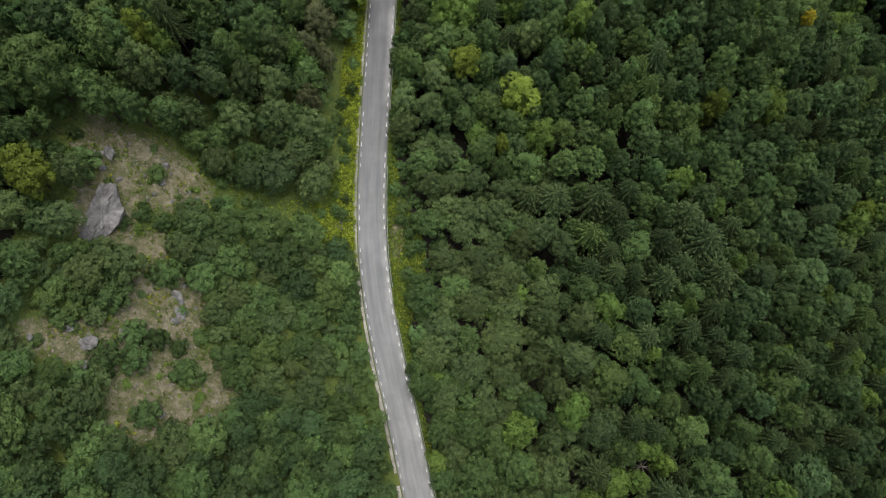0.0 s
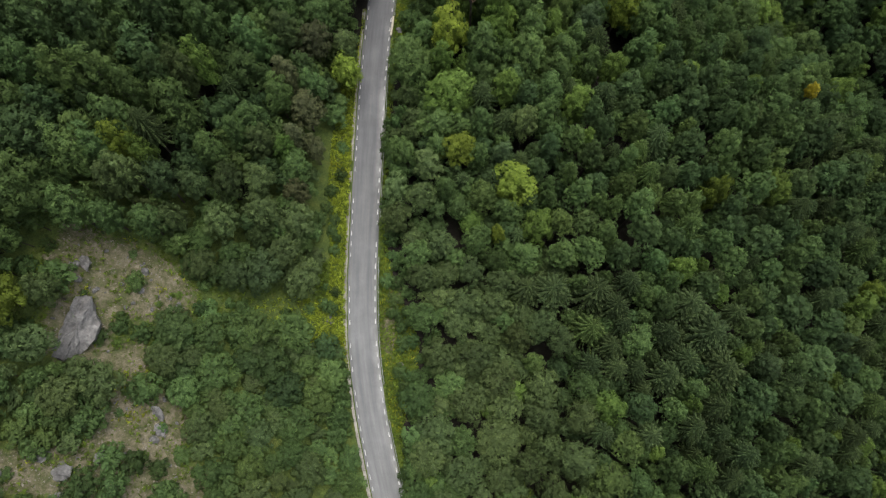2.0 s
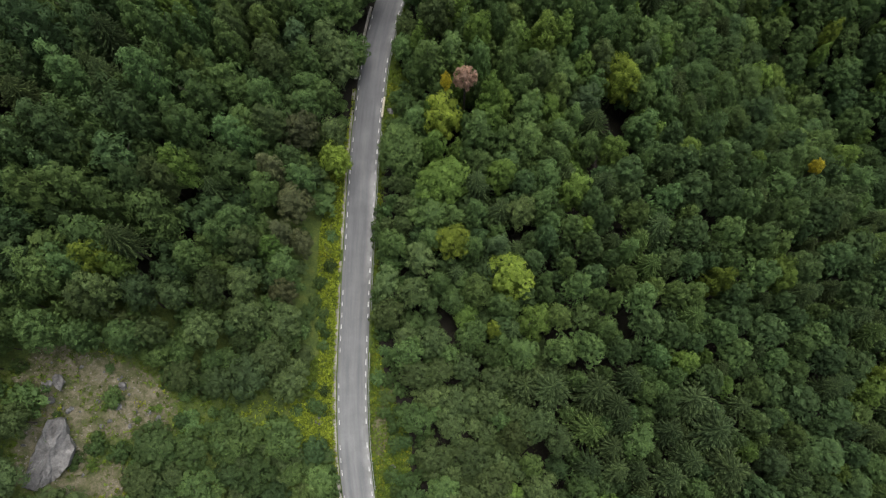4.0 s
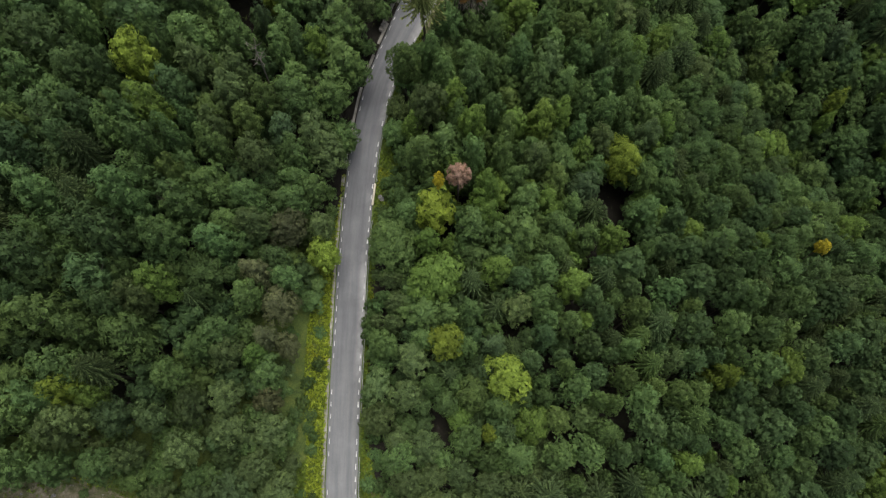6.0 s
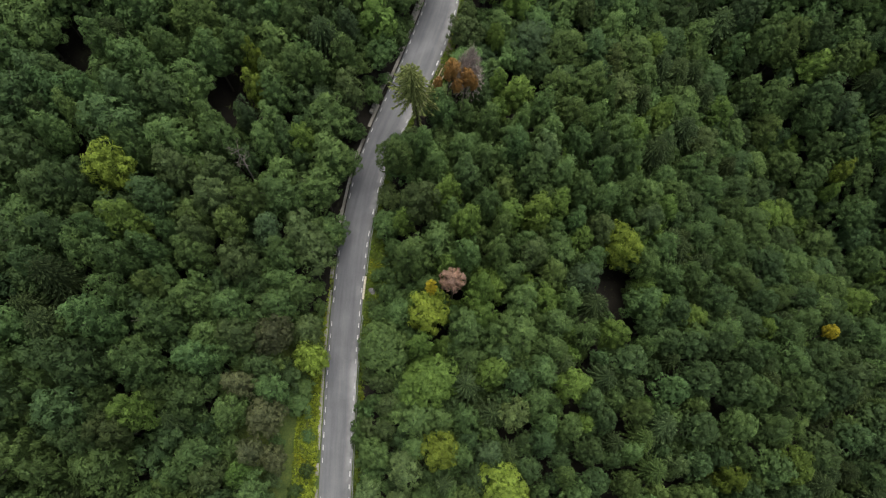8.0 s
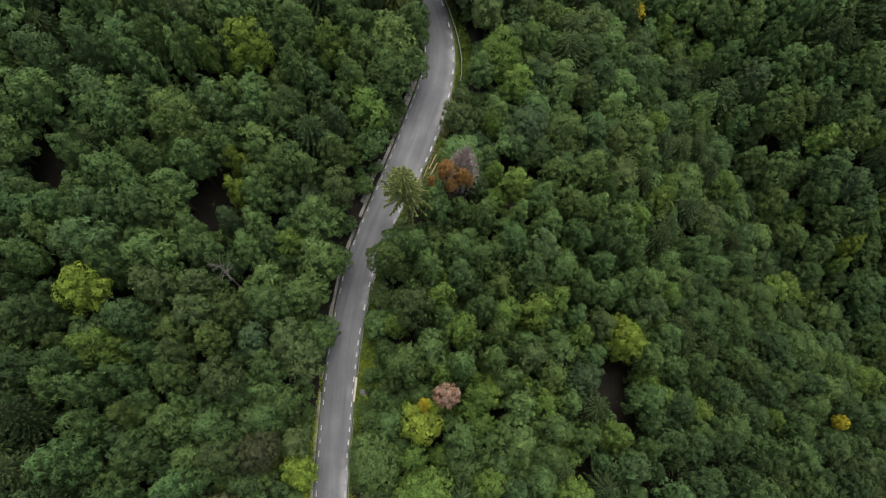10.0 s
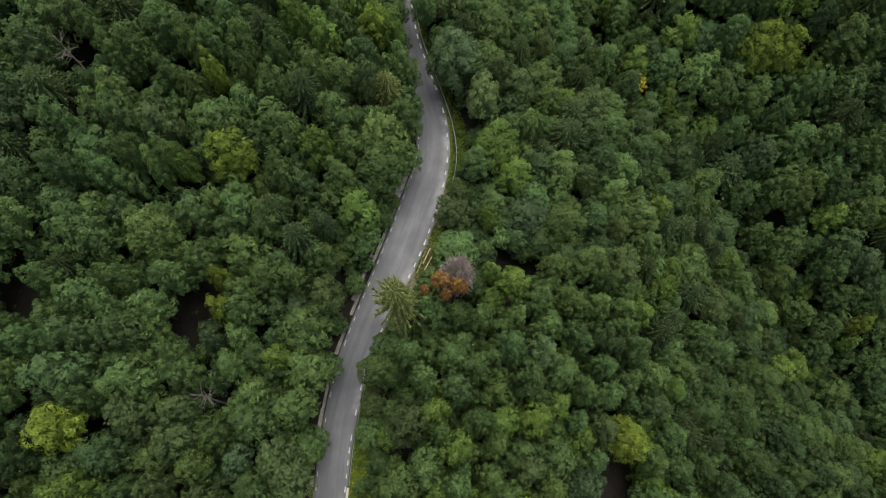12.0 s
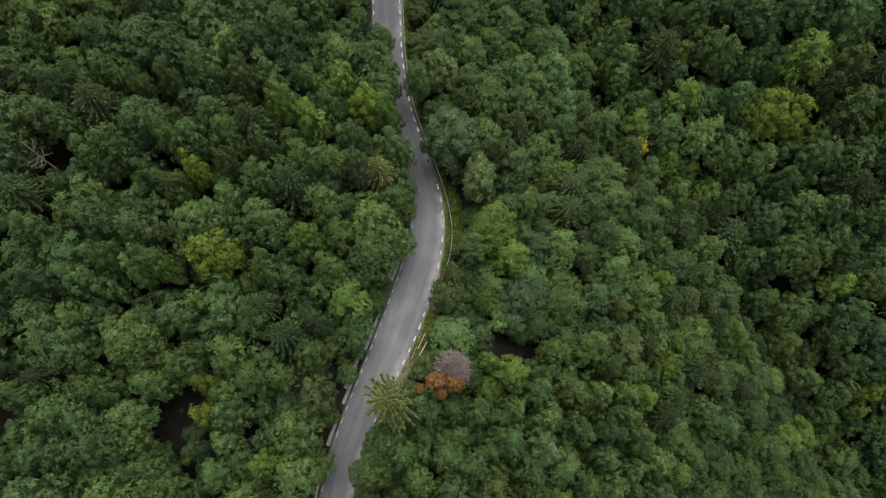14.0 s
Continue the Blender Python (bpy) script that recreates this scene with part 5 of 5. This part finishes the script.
# ---- grass and herbs ----
def herbs():
    rng = np.random.default_rng(31)
    sets = {"grass": [], "verge_grass": [], "flowering_herbs": []}
    for k in range(170000):
        x, y = rng.uniform(-64, 24), rng.uniform(-22, 190)
        if k > 90000:
            x = float(road_x(y)) + rng.uniform(-10, 10)
        s = x - float(road_x(y))
        if abs(s) < float(half_width(y)) + 0.75:
            continue
        v, g = verge_at(x, y), grassy_at(x, y)
        if v < 0 and g < 0:
            continue
        if bare_at(x, y) > 0.05 and rng.uniform() < 0.5 - 1.2 * noise.noise((x * 0.3, y * 0.3, 7.0)):
            continue
        patch = noise.noise((x * 0.16, y * 0.16, 5.0))
        strip = s > 0 and 18 < y < 52 and v > 0
        which = "flowering_herbs" if strip and patch > -0.1 and rng.uniform() < 0.22 else "grass" if strip else "flowering_herbs" if patch > 0.28 and rng.uniform() < 0.55 and y < 112 else "verge_grass" if (v > 0 and s < 0) or blob(x, y, -25.5, 38, 8, 4) > 0 else "grass"
        sets[which].append((x, y, ground_z(x, y) + rng.uniform(0.1, 0.35) + (0.2 if s < 0 else 0.0)))
    for name, colour, label in (("verge_grass", (0.235, 0.3, 0.036), "bright yellowish green grass on the narrow road verge"), ("grass", (0.12, 0.175, 0.028), "lush green grass and herbs beside the road"), ("flowering_herbs", (0.22, 0.25, 0.026), "yellow flowering herbs among roadside grass")):
        p = np.array(sets[name])
        v, f = leaf_sprays(rng, p, rng.normal(size=(len(p), 3)) * 0.5 + np.array([0, 0, 0.8]), 0.4, 1.6)
        ob = tagged(new(name, mesh_from_arrays(name, v, f, HERB)), label, "grass", kind="stuff")
        ob.color = (*colour, 1)


herbs()


# ---- rocks ----
def rock_mesh(seed, size, cuts=2, sharp=0.35):
    """A broken block: a subdivided ball pushed to flat facets and roughened."""
    bm = bmesh.new()
    bmesh.ops.create_icosphere(bm, subdivisions=cuts, radius=1.0)
    rng = np.random.default_rng(seed)
    planes = [(Vector(rng.normal(size=3)).normalized(), rng.uniform(0.55, 0.85)) for _ in range(9)]
    for v in bm.verts:
        p = v.co.copy()
        for n, d in planes:
            k = p.dot(n)
            if k > d:
                p -= n * (k - d) * 0.9
        p += p.normalized() * sharp * 0.4 * noise.noise(p * 2.1 + Vector((seed, 0, 0)))
        v.co = Vector((p.x * size[0], p.y * size[1], p.z * size[2]))
    me = bpy.data.meshes.new("boulder")
    bm.to_mesh(me)
    bm.free()
    me.materials.append(ROCK)
    return me


def slab_mesh():
    """A broken tilted slab: an angular outline, a cracked top and steep sides."""
    rim = [(-0.9, 4.4), (1.1, 4.6), (1.9, 2.6), (2.9, 0.8), (2.5, -1.6), (1.0, -3.6), (-0.8, -4.7), (-2.6, -4.3), (-2.2, -1.5), (-1.5, 1.6)]
    bm = bmesh.new()
    low = [bm.verts.new((1.12 * x, 1.08 * y, -1.4)) for x, y in rim]
    top = [bm.verts.new((x, y, 0.5 + 0.2 * math.sin(2.3 * k))) for k, (x, y) in enumerate(rim)]
    mid = bm.verts.new((0.1, 0.2, 0.85))
    for k in range(len(rim)):
        j = (k + 1) % len(rim)
        bm.faces.new((low[k], low[j], top[j], top[k]))
        bm.faces.new((top[k], top[j], mid))
    bmesh.ops.triangulate(bm, faces=bm.faces[:])
    bmesh.ops.subdivide_edges(bm, edges=bm.edges[:], cuts=6, use_grid_fill=True)
    for v in bm.verts:
        step = 0.35 * math.floor(2.2 * noise.noise((v.co.x * 0.5, v.co.y * 0.28, 4.0)) * 2) / 2
        v.co += Vector((0.25 * noise.noise(v.co * 1.3), 0.25 * noise.noise(v.co * 1.1 + Vector((9, 0, 0))), step + 0.22 * noise.noise(v.co * 2.2) - 0.5 * max(0.0, 0.16 - abs(noise.noise((v.co.x * 0.8, v.co.y * 0.45, 1.7))))))
    me = bpy.data.meshes.new("rock_outcrop")
    bm.to_mesh(me)
    bm.free()
    me.materials.append(ROCK)
    return me


slab = tagged(new("rock_outcrop", slab_mesh()), "large bare grey limestone slab on the slope", "rock")
slab.matrix_world = Matrix.Translation((-53.1, 33.0, ground_z(-53.1, 33.0) + 0.6)) @ Euler((0.05, 0.5, 0.0)).to_matrix().to_4x4()
for k, (x, y, a, b, c) in enumerate([(-54.4, 15.4, 1.5, 1.1, 0.7), (-52.0, 13.4, 1.3, 1.6, 0.6), (-51.8, 10.2, 0.9, 0.8, 0.5), (-53.4, 42.6, 1.1, 1.7, 0.7), (-43.0, 21.5, 1.4, 0.9, 0.6), (-42.3, 19.2, 1.0, 1.0, 0.5), (-48.4, 15.5, 1.2, 0.8, 0.5)]):
    o = tagged(new("rock_outcrop", rock_mesh(20 + k, (a, b, c), 3, 0.8)), "low grey limestone outcrop in stony soil", "rock", "outcrops")
    o.matrix_world = Matrix.Translation((x, y, ground_z(x, y) + 0.05)) @ Euler((0.2, 0.5, k * 1.3)).to_matrix().to_4x4()


def boulders():
    rng = np.random.default_rng(8)
    forms = [rock_mesh(40 + k, (1, 0.8, 0.65), 2) for k in range(5)]
    n = 0
    while n < 55:
        x, y = rng.uniform(-60, -34), rng.uniform(-2, 50)
        if bare_at(x, y) < 0.1:
            continue
        o = tagged(new("boulder", forms[n % 5]), "pale grey boulder on bare soil", "rock", "boulders")
        s = rng.uniform(0.18, 0.5) * (1 if rng.uniform() < 0.88 else 1.6)
        o.matrix_world = Matrix.Translation((x, y, ground_z(x, y) + 0.15 * s)) @ Euler((rng.uniform(0, 0.6), rng.uniform(0, 0.6), rng.uniform(0, 6))).to_matrix().to_4x4() @ Matrix.Scale(s, 4)
        n += 1
    for x, y, s in ((-46.4, 42.4, 0.8), (-46.6, 39.6, 0.7), (-47.1, 41.0, 0.5), (-42.0, 38.0, 0.7), (-43.1, 38.9, 0.5), (-54.4, 42.0, 1.0), (-53.9, 40.0, 0.8), (-45.2, 36.9, 0.4), (-47.5, 37.5, 0.4), (-43.2, 4.8, 0.6), (-42.7, 3.6, 0.8), (-37.0, 3.9, 0.6), (-46.5, 0.0, 0.9), (-42.8, 17.7, 0.9)):
        o = tagged(new("boulder", forms[n % 5]), "broken pale grey boulder on the stony clearing", "rock", "boulders")
        o.matrix_world = Matrix.Translation((x, y, ground_z(x, y) + 0.1 * s)) @ Euler((0.3, 0.2, 1.7 * n)).to_matrix().to_4x4() @ Matrix.Scale(s, 4)
        n += 1
    for x, y, s in ((-20.9, 39.2, 0.7), (-20.4, 38.2, 0.55), (-21.3, 38.4, 0.4), (-8.1, 31.3, 0.5), (-8.9, 42.2, 0.45), (-8.2, 25.6, 0.4), (-9.8, 94.0, 0.8)):
        o = tagged(new("boulder", forms[n % 5]), "pale boulder in roadside grass", "rock", "boulders")
        o.matrix_world = Matrix.Translation((x, y, ground_z(x, y) + 0.2 * s)) @ Euler((0.2, 0.1, n)).to_matrix().to_4x4() @ Matrix.Scale(s, 4)
        n += 1


boulders()


def scree():
    """Small stones strewn over the bare soil."""
    rng = np.random.default_rng(9)
    v, f = [], []
    n = 0
    while n < 1300:
        x, y = rng.uniform(-62, -33), rng.uniform(-4, 52)
        if bare_at(x, y) < -0.05 or rng.uniform() > 0.35 + noise.noise((x * 0.25, y * 0.25, 1.0)):
            continue
        s = rng.uniform(0.06, 0.2)
        z = ground_z(x, y)
        i = len(v)
        g = rng.uniform(0, 6)
        for k in range(5):
            a = g + k * 1.2566
            q = s * rng.uniform(0.7, 1.3)
            v.append((x + q * math.cos(a), y + q * math.sin(a), z - 0.08))
        v.append((x + rng.normal() * s * 0.2, y + rng.normal() * s * 0.2, z + s * 0.7))
        for k in range(5):
            f.append((i + k, i + (k + 1) % 5, i + 5))
        n += 1
    tagged(new("scree", mesh_from("scree", v, f, STONE)), "small pale stones scattered on bare soil", "stones", kind="stuff")


scree()


# ---- roadside: gutter, parapet, rails, walls ----
def gutter():
    """A pale concrete gutter along the foot of the bank, cast in lengths."""
    root = tagged(new("gutter"), "pale weathered concrete gutter along the road edge", "gutter", kind="structure")
    rng = np.random.default_rng(12)
    y = -16.0
    while y < 150:
        L = 2.0
        if rng.uniform() > 0.08:
            w = rng.uniform(0.42, 0.6)
            v, f = [], []
            for q in (y + 0.02, y + L - 0.02):
                c = -float(half_width(q)) - 0.5
                for off, lift in ((0, -0.15), (0, 0.03), (-w * 0.35, 0.0), (-w * 0.65, 0.02), (-w, 0.12), (-w - 0.06, -0.15)):
                    v.append(along(q, c + off, lift))
            for k in range(5):
                f.append((k, k + 1, 7 + k, 6 + k))
            f += [(0, 1, 2, 3, 4, 5), (11, 10, 9, 8, 7, 6)]
            part_mesh("gutter_length", mesh_from("gutter_length", v, f, CONCRETE), root)
        y += L


gutter()


def guard_rail(y0, y1, off):
    """A steel rail of folded profile on posts; off gives its distance beyond the painted edge."""
    root = tagged(new("guard_rail"), "galvanised steel guard rail on posts beside the road", "guard rail", "guard rails")
    ys = np.arange(y0, y1 + 0.01, 1.0)
    prof = ((0.0, 0.42), (0.05, 0.48), (0.0, 0.55), (0.05, 0.62), (0.0, 0.72), (-0.05, 0.74), (-0.05, 0.42))
    v, f = [], []
    for y in ys:
        for dx, dz in prof:
            v.append(along(y, float(half_width(y)) + off(y) - dx, dz))
    n = len(prof)
    for i in range(len(ys) - 1):
        for k in range(n):
            j = (k + 1) % n
            f.append((i * n + k, i * n + j, (i + 1) * n + j, (i + 1) * n + k))
    part_mesh("rail", mesh_from("rail", v, f, STEEL), root)
    bm = bmesh.new()
    box_bm(bm, (0.1, 0.12, 1.3), Matrix.Translation((0, 0, 0.05)), 0.01)
    me = bpy.data.meshes.new("post")
    bm.to_mesh(me)
    bm.free()
    me.materials.append(STEEL)
    y = y0 + 0.5
    while y < y1:
        p = part_mesh("post", me, root)
        p.matrix_basis = Matrix.Translation(along(y, float(half_width(y)) + off(y) + 0.12, 0)) @ Matrix.Rotation(heading(y), 4, "Z")
        y += 4.0


guard_rail(-20, 21, lambda y: 0.55)
guard_rail(27, 50, lambda y: 0.6)
guard_rail(57, 90, lambda y: 0.6)
guard_rail(97, 121, lambda y: 0.6)
guard_rail(143, 205, lambda y: 0.55 + 1.0 * math.exp(-(((y - 149) / 7) ** 2)))


def parapet():
    root = tagged(new("parapet"), "short cream rendered parapet wall over a culvert", "parapet")
    bm = bmesh.new()
    m = Matrix.Translation((0, 0, 0.25))
    box_bm(bm, (0.26, 3.8, 0.9), m, 0.02)
    part("wall", bm, CREAM, root)
    bm = bmesh.new()
    box_bm(bm, (0.34, 3.95, 0.1), Matrix.Translation((0, 0, 0.755)), 0.02)
    part("coping", bm, CREAM, root)
    root.matrix_basis = Matrix.Translation(along(94.8, 2.75, 0)) @ Euler((slope(94.8), 0, heading(94.8) - 0.02)).to_matrix().to_4x4()


parapet()


def retaining_wall(y0, y1, off, height):
    """A low mortared stone wall against the bank: stones one by one on a backing."""
    root = tagged(new("retaining_wall"), "low pale stone retaining wall against the bank", "wall", "retaining walls")
    rng = np.random.default_rng(int(y0))
    y = y0
    while y < y1:
        L = rng.uniform(0.5, 0.9)
        for row in range(2):
            bm = bmesh.new()
            box_bm(bm, (0.6 + rng.uniform(-0.05, 0.05), L - 0.03, height / 2), Matrix.Identity(4), 0.04)
            p = part("stone", bm, CONCRETE, root)
            p.matrix_basis = Matrix.Translation(along(y + L / 2, -float(half_width(y)) - off, (row + 0.45) * height / 2)) @ Matrix.Rotation(heading(y), 4, "Z")
        y += L


retaining_wall(124, 131, 1.3, 0.7)
retaining_wall(136, 146, 1.25, 0.6)


def plank(y, side, length, turn, z):
    bm = bmesh.new()
    box_bm(bm, (0.16, length, 0.12), Matrix.Identity(4), 0.02)
    me = bpy.data.meshes.new("wooden_rail")
    bm.to_mesh(me)
    bm.free()
    me.materials.append(WOOD)
    o = tagged(new("wooden_rail", me), "pale weathered wooden rail beside the road", "rail", "wooden rails")
    p = along(y, float(half_width(y)) + side, 0)
    p.z = max(p.z, ground_z(p.x, p.y)) + z
    o.matrix_world = Matrix.Translation(p) @ Euler((slope(y), 0, heading(y) + turn)).to_matrix().to_4x4()


plank(133.5, 0.75, 4.2, 0.05, 0.1)
plank(134.5, 1.15, 3.0, -0.05, 0.1)
plank(133.6, 1.9, 2.6, -0.1, 0.12)
